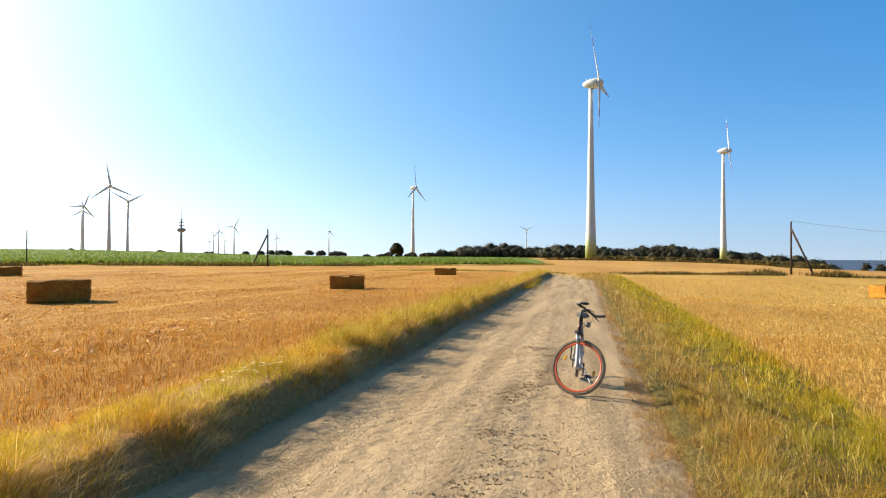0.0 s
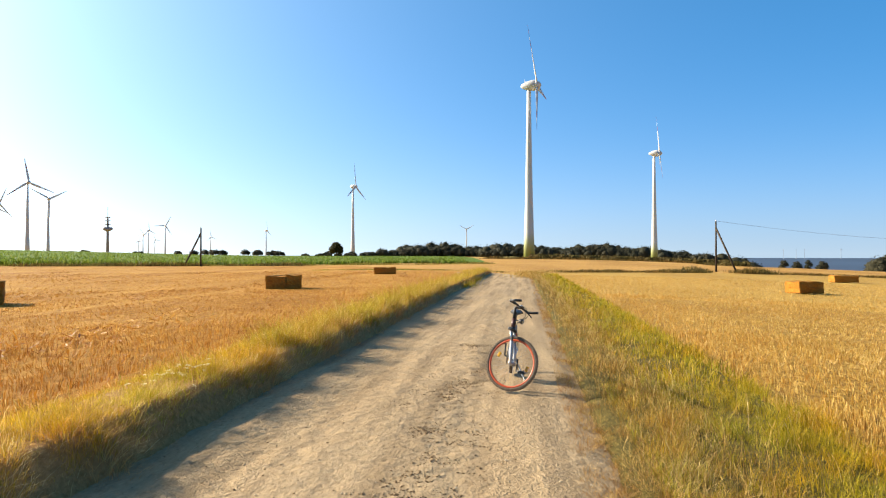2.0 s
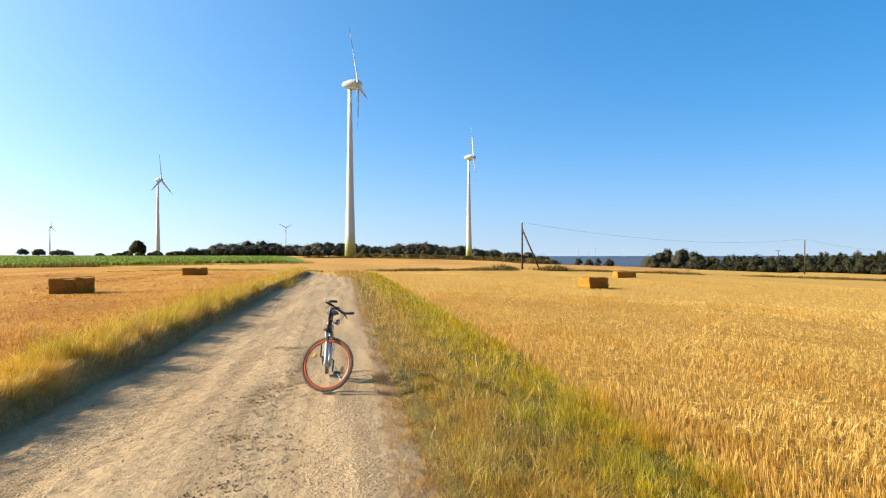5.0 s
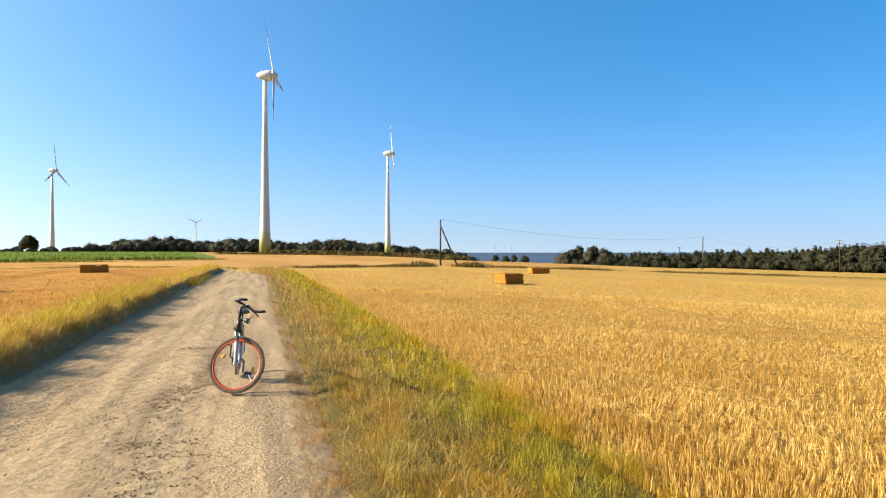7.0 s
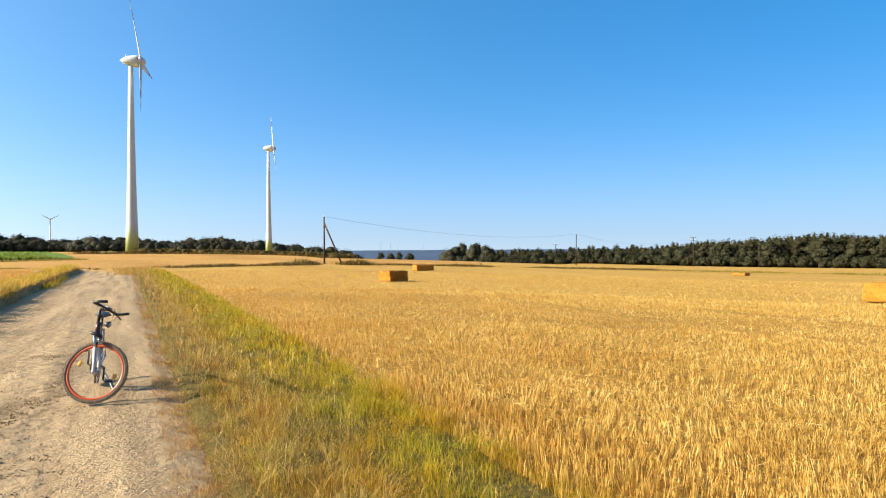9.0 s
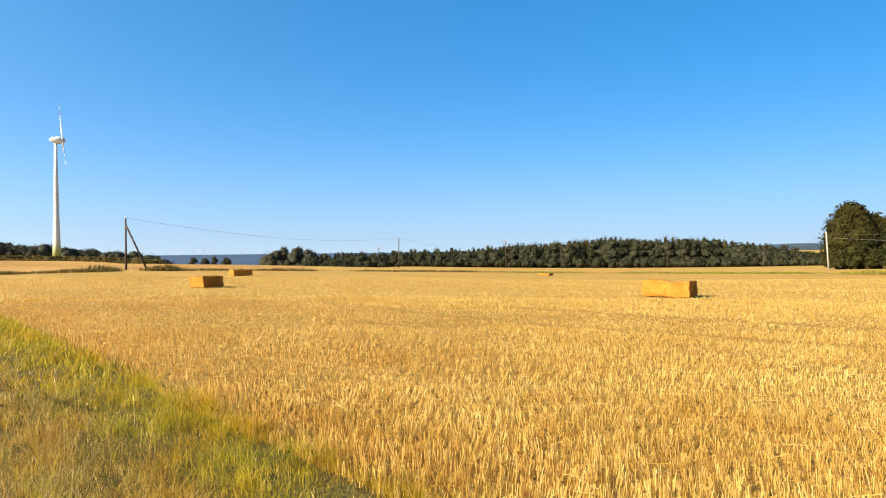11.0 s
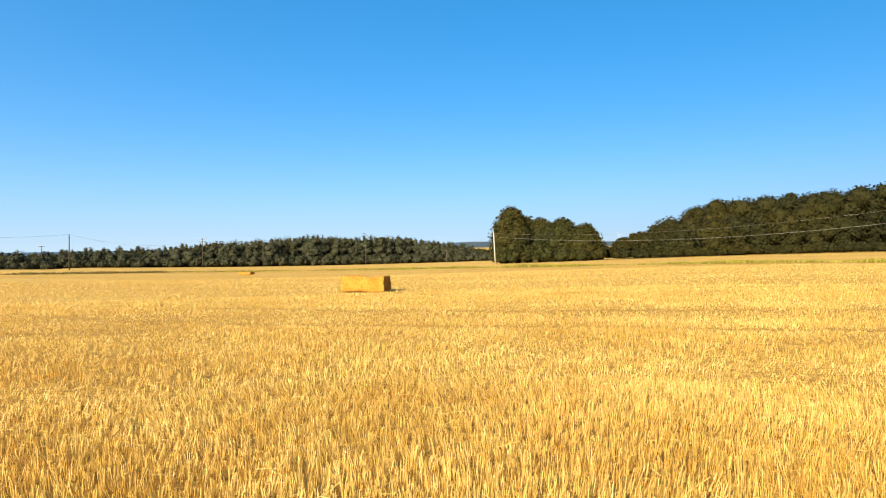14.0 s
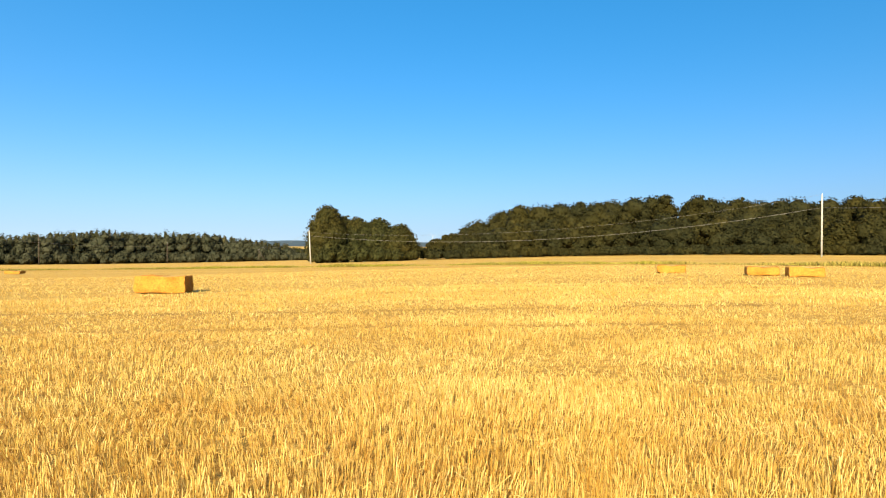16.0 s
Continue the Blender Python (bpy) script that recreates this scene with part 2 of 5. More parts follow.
def soil(name, stops, fine, coarse, streak=None, bump=0.5, rough=0.95, coarse_tint=None, bump_dist=0.03):
    """Ground covers: fine grain and wide stains, drawn out along the track's direction when streak is given."""
    m, n, l, b = nodes_of(name)
    g = n.new("ShaderNodeNewGeometry")
    mp = n.new("ShaderNodeMapping")
    mp.inputs["Rotation"].default_value = (0, 0, ROAD_AZ)
    l.new(g.outputs["Position"], mp.inputs["Vector"])
    if streak:
        drawn = n.new("ShaderNodeMapping")
        drawn.inputs["Scale"].default_value = (1, streak, 1)
        l.new(mp.outputs[0], drawn.inputs["Vector"])
        mp = drawn
    a = n.new("ShaderNodeTexNoise")
    a.inputs["Scale"].default_value, a.inputs["Detail"].default_value, a.inputs["Roughness"].default_value = fine, 8, 0.7
    l.new(mp.outputs[0], a.inputs["Vector"])
    c = n.new("ShaderNodeTexNoise")
    c.inputs["Scale"].default_value, c.inputs["Detail"].default_value = coarse, 4
    l.new(mp.outputs[0], c.inputs["Vector"])
    r = ramp(n, stops)
    l.new(a.outputs["Fac"], r.inputs[0])
    cr = ramp(n, [(0.35, (0, 0, 0)), (0.68, (1, 1, 1))], PURE)
    l.new(c.outputs["Fac"], cr.inputs[0])
    mx = n.new("ShaderNodeMix")
    mx.data_type = "RGBA"
    mx.blend_type = "MULTIPLY"
    mx.inputs[7].default_value = (*(coarse_tint or (0.8, 0.78, 0.74)), 1)
    l.new(cr.outputs[0], mx.inputs[0])
    l.new(r.outputs[0], mx.inputs[6])
    l.new(mx.outputs[2], b.inputs["Base Color"])
    b.inputs["Roughness"].default_value = rough
    b.inputs["Specular IOR Level"].default_value = 0.15
    bp = n.new("ShaderNodeBump")
    bp.inputs["Strength"].default_value = bump
    bp.inputs["Distance"].default_value = bump_dist
    l.new(a.outputs["Fac"], bp.inputs["Height"])
    l.new(bp.outputs[0], b.inputs["Normal"])
    return m


def tread_marks(m):
    """Presses tyre treads into the wheel lanes of the track: small ribs across the way of travel."""
    n, l = m.node_tree.nodes, m.node_tree.links
    g = n.new("ShaderNodeNewGeometry")
    mp = n.new("ShaderNodeMapping")
    mp.inputs["Rotation"].default_value = (0, 0, ROAD_AZ)
    l.new(g.outputs["Position"], mp.inputs["Vector"])
    wv = n.new("ShaderNodeTexWave")
    wv.bands_direction = "Y"
    wv.inputs["Scale"].default_value = 5.0
    wv.inputs["Distortion"].default_value = 7.0
    wv.inputs["Detail Scale"].default_value = 6.0
    l.new(mp.outputs[0], wv.inputs["Vector"])
    sp = n.new("ShaderNodeSeparateXYZ")
    l.new(mp.outputs[0], sp.inputs[0])
    lane = ramp(n, [(0.0, (0, 0, 0)), (0.12, (1, 1, 1)), (0.20, (1, 1, 1)), (0.26, (0, 0, 0)), (0.72, (0, 0, 0)), (0.78, (1, 1, 1)), (0.90, (1, 1, 1)), (0.97, (0, 0, 0))], PAINT)
    mr = n.new("ShaderNodeMapRange")
    mr.inputs["From Min"].default_value, mr.inputs["From Max"].default_value = -2.4, 0.75
    l.new(sp.outputs["X"], mr.inputs[0])
    l.new(mr.outputs[0], lane.inputs[0])
    mul = n.new("ShaderNodeMath")
    mul.operation = "MULTIPLY"
    l.new(wv.outputs["Fac"], mul.inputs[0])
    l.new(lane.outputs[0], mul.inputs[1])
    first = next(k for k in n if k.bl_idname == "ShaderNodeBump")
    # long pale and dark drags of the wheels, and grit of hand's breadth
    st = n.new("ShaderNodeMapping")
    st.inputs["Scale"].default_value = (3.4, 0.16, 1)
    l.new(mp.outputs[0], st.inputs["Vector"])
    dn = n.new("ShaderNodeTexNoise")
    dn.inputs["Scale"].default_value, dn.inputs["Detail"].default_value = 1.0, 6
    l.new(st.outputs[0], dn.inputs["Vector"])
    dr = ramp(n, [(0.36, (0.76, 0.74, 0.72)), (0.50, (1, 1, 1)), (0.64, (1.2, 1.19, 1.16))], PURE)
    l.new(dn.outputs["Fac"], dr.inputs[0])
    base = n["Principled BSDF"].inputs["Base Color"]
    mx = n.new("ShaderNodeMix")
    mx.data_type, mx.blend_type = "RGBA", "MULTIPLY"
    mx.inputs[0].default_value = 1.0
    l.new(base.links[0].from_socket, mx.inputs[6])
    l.new(dr.outputs[0], mx.inputs[7])
    l.new(mx.outputs[2], base)
    grit = n.new("ShaderNodeTexNoise")
    grit.inputs["Scale"].default_value, grit.inputs["Detail"].default_value = 9.0, 4
    l.new(mp.outputs[0], grit.inputs["Vector"])
    gb = n.new("ShaderNodeBump")
    gb.inputs["Strength"].default_value, gb.inputs["Distance"].default_value = 0.7, 0.03
    l.new(grit.outputs["Fac"], gb.inputs["Height"])
    l.new(first.outputs[0], gb.inputs["Normal"])
    first = gb
    bp = n.new("ShaderNodeBump")
    bp.inputs["Strength"].default_value, bp.inputs["Distance"].default_value = 0.45, 0.03
    l.new(mul.outputs[0], bp.inputs["Height"])
    l.new(first.outputs[0], bp.inputs["Normal"])
    l.new(bp.outputs[0], n["Principled BSDF"].inputs["Normal"])


M_STRAW_GROUND = soil("straw_litter", [(0.25, (0.21, 0.105, 0.022)), (0.42, (0.46, 0.284, 0.064)), (0.6, (0.63, 0.438, 0.124)), (0.8, (0.74, 0.570, 0.215))], 9.0, 0.12, streak=0.22, bump=0.9, coarse_tint=(0.86, 0.80, 0.70), bump_dist=0.08)
# west litter: the amber of straw against the light is put into the colour
M_WEST_GROUND = soil("backlit_litter", [(0.25, (0.22, 0.09, 0.018)), (0.42, (0.48, 0.245, 0.046)), (0.6, (0.66, 0.375, 0.08)), (0.8, (0.80, 0.52, 0.155))], 6.0, 0.28, streak=0.3, bump=1.0, coarse_tint=(0.70, 0.62, 0.50), bump_dist=0.12)
M_NORTH_GROUND = soil("tan_litter", [(0.25, (0.26, 0.125, 0.035)), (0.42, (0.50, 0.285, 0.08)), (0.6, (0.64, 0.40, 0.125)), (0.8, (0.74, 0.51, 0.19))], 3.0, 0.06, streak=0.3, bump=0.9, coarse_tint=(0.70, 0.64, 0.52), bump_dist=0.15)
M_DIRT = soil("track_dirt", [(0.30, (0.22, 0.16, 0.10)), (0.42, (0.385, 0.298, 0.19)), (0.58, (0.465, 0.365, 0.24)), (0.8, (0.58, 0.475, 0.335))], 34.0, 0.9, streak=0.42, bump=0.8, bump_dist=0.014, coarse_tint=(0.88, 0.86, 0.83))
tread_marks(M_DIRT)
M_TURF = soil("turf", [(0.3, (0.075, 0.060, 0.018)), (0.5, (0.17, 0.14, 0.040)), (0.75, (0.33, 0.26, 0.085))], 22.0, 0.6, bump=0.9, bump_dist=0.06)
M_THATCH = soil("bank_thatch", [(0.3, (0.36, 0.20, 0.085)), (0.5, (0.57, 0.345, 0.155)), (0.75, (0.78, 0.52, 0.25))], 20.0, 0.7, bump=0.9, bump_dist=0.06)
M_STUBBLE = foliage("stubble_straw", [(0.0, (0.44, 0.27, 0.054)), (0.2, (0.65, 0.460, 0.108)), (0.6, (0.81, 0.622, 0.195)), (1.0, (0.89, 0.735, 0.31))], 0.38, 0.5, patch=(0.93, 0.86, 0.76), patch_scale=0.25, spec=0.35, glow=(1.0, 0.72, 0.60), tuft=(0.92, 0.86, 0.78), tuft_scale=1.2)
# straw of the west field, coloured amber as it looks with the sun behind
M_STUBBLE_WEST = foliage("backlit_straw", [(0.0, (0.40, 0.17, 0.03)), (0.3, (0.64, 0.32, 0.05)), (0.65, (0.78, 0.42, 0.085)), (1.0, (0.92, 0.60, 0.20))], 0.3, 0.6, patch=(0.8, 0.68, 0.5), patch_scale=0.3, spec=0.3, tuft=(0.72, 0.62, 0.52), tuft_scale=1.6)
M_DRY = foliage("dry_grass", [(0.0, (0.27, 0.185, 0.065)), (0.3, (0.56, 0.41, 0.14)), (0.6, (0.88, 0.69, 0.29)), (0.8, (1.0, 0.84, 0.48)), (0.9, (0.46, 0.45, 0.10)), (1.0, (0.38, 0.41, 0.07))], 0.34, patch=(0.84, 0.74, 0.52), patch_scale=1.3, glow=(1.0, 0.85, 0.65), tuft=(0.68, 0.54, 0.42), tuft_scale=5.0)
M_LITTER = foliage("flat_litter", [(0.0, (0.36, 0.215, 0.085)), (0.5, (0.58, 0.385, 0.165)), (1.0, (0.84, 0.63, 0.32))], 0.36, glow=(1.0, 0.85, 0.66), tuft=(0.75, 0.62, 0.52), tuft_scale=4.0)
M_GREEN = foliage("green_grass", [(0.0, (0.18, 0.20, 0.018)), (0.3, (0.45, 0.42, 0.032)), (0.7, (0.70, 0.61, 0.058)), (1.0, (0.84, 0.72, 0.19))], 0.46, patch=(1.15, 0.86, 0.6), patch_scale=1.3, tuft=(0.58, 0.58, 0.54), tuft_scale=4.0)
# copy of the flat litter, lightened and warmed to lift the bank's shaded face
M_FACE = foliage("bank_litter", [(0.0, (0.60, 0.34, 0.14)), (0.5, (0.88, 0.54, 0.24)), (1.0, (1.0, 0.80, 0.48))], 0.5, glow=(1.0, 0.85, 0.66), tuft=(0.80, 0.66, 0.56), tuft_scale=4.0)
M_BANK = foliage("bank_grass", [(0.0, (0.36, 0.35, 0.042)), (0.4, (0.56, 0.52, 0.066)), (0.8, (0.74, 0.66, 0.12)), (1.0, (1.0, 0.90, 0.46))], 0.55, patch=(1.15, 0.90, 0.70), patch_scale=0.8, glow=(1.0, 0.88, 0.6), tuft=(0.78, 0.68, 0.52), tuft_scale=4.0)
M_BANK_FAR = foliage("tan_bank_grass", [(0.0, (0.42, 0.33, 0.06)), (0.4, (0.63, 0.49, 0.10)), (0.8, (0.82, 0.65, 0.19)), (1.0, (1.0, 0.88, 0.46))], 0.5, patch=(0.86, 0.96, 0.62), patch_scale=0.8, glow=(1.0, 0.88, 0.6), tuft=(0.72, 0.62, 0.50), tuft_scale=3.0)
M_BLOND = foliage("blond_grass", [(0.0, (0.62, 0.46, 0.20)), (0.5, (0.92, 0.78, 0.42)), (1.0, (1.0, 0.94, 0.66))], 0.5, glow=(1.0, 0.9, 0.75), tuft=(0.74, 0.64, 0.54), tuft_scale=4.0)
M_CROP = foliage("crop_leaf", [(0.0, (0.09, 0.16, 0.018)), (0.5, (0.175, 0.285, 0.030)), (0.9, (0.28, 0.39, 0.052)), (1.0, (0.40, 0.42, 0.11))], 0.42, spec=0.25, patch=(0.85, 0.8, 0.7), patch_scale=0.15)
M_LEAF = foliage("oak_leaf", [(0.0, (0.044, 0.050, 0.017)), (0.5, (0.056, 0.062, 0.020)), (0.85, (0.070, 0.074, 0.024)), (1.0, (0.090, 0.088, 0.029))], 0.38, patch=(1.18, 1.0, 0.8), patch_scale=0.10, tuft=(0.74, 0.76, 0.78), tuft_scale=1.5, relief_=0.5)
M_BEECH = foliage("beech_leaf", [(0.0, (0.028, 0.031, 0.012)), (0.5, (0.036, 0.038, 0.014)), (0.85, (0.044, 0.045, 0.016)), (1.0, (0.058, 0.056, 0.020))], 0.36, patch=(1.4, 1.2, 0.8), patch_scale=0.07, tuft=(0.76, 0.78, 0.80), tuft_scale=1.4, relief_=0.5)
M_NEEDLE = foliage("pine_needle", [(0.0, (0.044, 0.050, 0.022)), (0.6, (0.060, 0.066, 0.028)), (1.0, (0.090, 0.086, 0.036))], 0.2, patch=(1.25, 1.0, 0.8), patch_scale=0.12, tuft=(0.76, 0.78, 0.80), tuft_scale=1.0, relief_=0.6)
# far woods' leaf, greyed so that its colour holds the distance haze
M_LEAF_FAR = foliage("hazed_leaf", [(0.0, (0.060, 0.068, 0.048)), (0.5, (0.068, 0.076, 0.054)), (1.0, (0.080, 0.086, 0.060))], 0.3, patch=(1.15, 1.02, 0.9), patch_scale=0.06, spec=0.1, tuft=(0.78, 0.8, 0.82), tuft_scale=0.5, relief_=0.7)
M_EDGE = foliage("edge_leaf", [(0.0, (0.046, 0.052, 0.030)), (0.5, (0.056, 0.061, 0.035)), (1.0, (0.068, 0.070, 0.040))], 0.22, patch=(0.9, 0.92, 0.9), patch_scale=0.10, tuft=(0.76, 0.78, 0.80), tuft_scale=1.0, relief_=0.4)
M_BARK = plain("bark", (0.09, 0.065, 0.045), 0.95, vary=0.4, scale=9, bump=0.8, spec=0.1)
M_WOODPOLE = plain("weathered_pole", (0.075, 0.055, 0.04), 0.9, vary=0.35, scale=5, bump=0.4, spec=0.2)
M_CONCRETE = plain("pale_concrete", (0.38, 0.355, 0.30), 0.9, vary=0.15, scale=3, bump=0.2)
M_WIRE = plain("wire", (0.22, 0.20, 0.17), 0.5, 0.3)

# ---- land ----
rad = np.concatenate([[0.0], np.geomspace(0.6, 4700, 92)])
ang = np.linspace(0, math.tau, 360, endpoint=False)
RR, AA = np.meshgrid(rad, ang, indexing="ij")
GX, GY = RR * np.sin(AA), RR * np.cos(AA)
ground = new("ground", grid_mesh("ground", GX, GY, terrain(GX, GY) - 0.062, M_STRAW_GROUND, True))
tagged(ground, "golden harvested stubble fields on gently rolling farmland", "ground", kind="structure")


def relief(u, v):
    """Wheel ruts and washed hollows of the track."""
    z = -0.020 * np.exp(-((v + 0.15) / 0.28) ** 2) - 0.026 * np.exp(-((v + 1.85) / 0.33) ** 2)
    z += 0.012 * np.sin(u * 0.9 + 1.3 * np.sin(v * 2.1)) * np.cos(v * 3.1 + u * 0.23)
    return z


# the track: a strip with ruts, pebbly grain and uneven edges, bending off to the left at its far end
us = np.concatenate([np.arange(-14, 1.6, 0.2), np.arange(1.6, 12, 0.05), np.arange(12, 24, 0.12), np.arange(24, 58.1, 0.4)])
vs = np.linspace(-3.25, 1.15, 96)
UU, VV = np.meshgrid(us, vs, indexing="ij")
bend = -0.0125 * np.clip(UU - 42, 0, None) ** 2
X, Y = from_uv(UU, VV + bend)
grain = np.array([noise.noise((float(x) * 2.2, float(y) * 2.2, 0.0)) * 0.014 + noise.noise((float(x) * 6, float(y) * 6, 3.0)) * 0.013 + noise.noise((float(x) * 15, float(y) * 15, 5.0)) * 0.011 for x, y in zip(X.ravel(), Y.ravel())]).reshape(X.shape)
grain = grain * (0.75 + 0.55 * (1 - smooth(-2.0, -0.9, VV)) + 0.5 * np.exp(-((VV + 0.5) / 0.3) ** 2))
edge = smooth(0.60, 1.15, VV) + smooth(-2.75, -3.25, VV)
Z = terrain(X, Y) + relief(UU, VV) + grain + 0.012 - 0.07 * edge
road = new("road", grid_mesh("road", X, Y, Z, M_DIRT))
tagged(road, "pale rutted farm track of compacted dirt and gravel", "track", kind="structure")


def strip(name, v0, v1, u0, u1, lift, material, label):
    uu, vv = np.meshgrid(np.arange(u0, u1, 0.3), np.linspace(v0, v1, 30), indexing="ij")
    x, y = from_uv(uu, vv)
    ed = np.minimum(smooth(v0, v0 + 0.25, vv), 1 - smooth(v1 - 0.25, v1, vv))
    z = height(x, y) - 0.08 + (lift + 0.08) * ed
    return tagged(new(name, grid_mesh(name, x, y, z, material)), label, "verge", kind="structure")


strip("verge_east", 0.80, 3.15, -8, 58, 0.02, M_TURF, "dark turf under the grassy verge beside the track")
strip("west_headland", -5.2, -3.45, -8, 58, 0.010, M_WEST_GROUND, "straw litter along the bank's foot, painted amber as if backlit")
strip("verge_west", -3.9, -2.56, -8, 58, 0.02, M_THATCH, "brown thatch under the grassy bank beside the track")


# the west field: straw litter with backlit amber put into its colour
fu, fv = np.meshgrid(np.concatenate([np.arange(-30, 30, 1.5), np.arange(30, 101, 4)]), -4.9 - np.concatenate([np.arange(0, 12, 0.8), np.geomspace(12, 120, 24)]), indexing="ij")
x, y = from_uv(fu, fv)
tagged(new("west_field", grid_mesh("west_field", x, y, terrain(x, y) - 0.03, M_WEST_GROUND)), "west field's mown straw litter, its amber painted as if backlit", "field", kind="structure")


# crumbly soil between the nearer rows of stubble, browned by the gaps' painted shade
M_FLOOR = soil("shaded_stubble_soil", [(0.3, (0.22, 0.102, 0.020)), (0.5, (0.45, 0.268, 0.060)), (0.65, (0.64, 0.455, 0.13)), (0.85, (0.83, 0.655, 0.24))], 18.0, 0.5, streak=0.4, bump=0.8)
fu, ff = np.meshgrid(np.arange(-21.5, 25.6, 0.5), np.linspace(0, 1, 40), indexing="ij")
outer = 3.2 + 18.0 * np.sqrt(1 - ((fu - 2) / 23.8) ** 2) * (0.9 + 0.1 * np.sin(fu * 1.3) * np.sin(fu * 0.7 + 1))
x, y = from_uv(fu, 3.0 + (outer - 3.0) * ff)
tagged(new("stubble_floor", grid_mesh("stubble_floor", x, y, terrain(x, y) - 0.03 - 0.03 * smooth(0.9, 1.0, ff), M_FLOOR)), "soil and straw crumbs between stubble rows, browned as painted shade", "field", kind="structure")


# ---- stubble and grass ----
LANES = (13.0, 16.8, 19.6, 24.0, 26.2, 31.5, 33.7, 40.0, 42.2, 49.0, 51.2)


def stubble(name, zones, label, material, slant):
    """Rows of drilled plants cut off by the harvester: each plant a tuft of stalks. Each zone: u0, u1, v0, v1, row spacing, plant spacing, stalks a plant, tuft radius, stalk width, height, keep(x, y)."""
    P, H, W, D = [], [], [], []
    for u0, u1, v0, v1, row, gap, k, rad_, w, h, keep in zones:
        rows, n = np.arange(v0, v1, row), int((u1 - u0) / gap)
        u = (u0 + (np.arange(n)[None] + rng.uniform(0, 1, (len(rows), n))) * gap).ravel()
        v = (rows[:, None] + rng.normal(0, row * 0.15, (len(rows), n))).ravel()
        x, y = from_uv(u, v)
        ok = keep(x, y)
        u, v = u[ok], v[ok]
        # thin spots, and tufts of unequal growth
        thin = 0.6 * lumps(u, v * 1.5, 3.1, 1) + 0.4 * lumps(u, v, 7.3, 2)
        ok = rng.uniform(0, 0.22, len(u)) < thin - 0.13
        u, v, thin = u[ok], v[ok], thin[ok]
        low = lumps(u, v, 0.7, 3)
        tall = h * rng.uniform(0.8, 1.15, len(u)) * (0.62 + 0.62 * thin) * (1.0 - 0.25 * smooth(0.55, 0.8, low))
        # the wheels of the harvester have pressed two lines of plants flat at each pass
        pressed = np.zeros(len(u))
        for c in LANES:
            wob = c * np.where(v < 0, -1, 1) + 0.16 * np.sin(u * 0.31 + c) + 0.1 * np.sin(u * 1.3) - v
            pressed = np.maximum(pressed, np.exp(-(wob / (0.20 + row * 0.5)) ** 4))
        # past the first rows the straw is broken down and jumbled
        jumbled = smooth(4.0, 6.5, np.abs(v) - np.where(v < 0, 1.5, 0.0)) * (0.55 + 0.45 * np.sin(u * 0.7 + 2.0 * np.sin(v * 0.9)))
        tall = tall * (1 - 0.20 * jumbled)
        tall = tall * (1 - 0.62 * pressed * rng.uniform(0.6, 1.0, len(u)))
        ok = rng.uniform(0, 1, len(u)) > 0.55 * pressed
        u, v, tall, pressed, jumbled = u[ok], v[ok], tall[ok], pressed[ok], jumbled[ok]
        lay = 2.2 * np.sin(u * 0.9 + 1.3 * np.sin(v * 0.7)) + 1.8 * np.sin(v * 1.1 + u * 0.4) + rng.normal(0, 0.9, len(u))
        much = rng.uniform(0, 1, len(u)) ** 2.2 * slant * (1 + 1.3 * jumbled) + 0.5 * pressed
        u, v, tall, lay, much, jumbled = (np.repeat(q, k) for q in (u, v, tall, lay, much, jumbled))
        a, r = rng.uniform(0, math.tau, len(u)), rad_ * rng.uniform(0, 1, len(u)) ** 0.5
        x, y = from_uv(u + np.cos(a) * r, v + np.sin(a) * r)
        hh = tall * rng.uniform(0.72, 1.12, len(u))
        P.append(np.stack([x, y, height(x, y) - 0.04], 1))
        H.append(hh)
        W.append(w * rng.uniform(0.65, 1.35, len(u)))
        spread = hh * rng.uniform(0, 1, len(u)) * (0.25 + 0.75 * jumbled * rng.uniform(0, 1, len(u)) ** 1.5)
        # the lean of the whole tuft, and each stalk spreading outwards
        D.append(np.stack([np.cos(lay) * much * hh + np.cos(a) * spread, np.sin(lay) * much * hh + np.sin(a) * spread], 1))
    P, H, W, D = map(np.concatenate, (P, H, W, D))
    me = stalks(name, P[:, 0], P[:, 1], P[:, 2], H, W, np.hypot(D[:, 0], D[:, 1]), material, curved=False, way=np.arctan2(D[:, 1], D[:, 0]))
    return tagged(new(name, me), label, "stubble", kind="stuff")


def ring(r0, r1):
    return lambda x, y: (np.hypot(x, y) >= r0) & (np.hypot(x, y) < r1) & (np.abs(np.degrees(np.arctan2(x, y)) - 76) < 71)


def ring_w(r0, r1):
    return lambda x, y: (np.hypot(x, y) >= r0) & (np.hypot(x, y) < r1) & (np.degrees(np.arctan2(x, y)) > -48)


E3 = 2.92
stubble("east_stubble", [
    (-11, 9, E3, 9.5, 0.115, 0.050, 9, 0.034, 0.0046, 0.170, ring(1.5, 8)),
    (-14, 16, E3, 16, 0.125, 0.080, 6, 0.048, 0.0064, 0.130, ring(8, 15)),
    (-24, 30, E3, 30, 0.150, 0.130, 4, 0.060, 0.0098, 0.100, ring(15, 28)),
    (-44, 56, E3, 55, 0.250, 0.360, 3, 0.110, 0.0170, 0.080, ring(28, 56)),
], "bright golden stubble of cut wheat standing in rows", M_STUBBLE, 0.42)
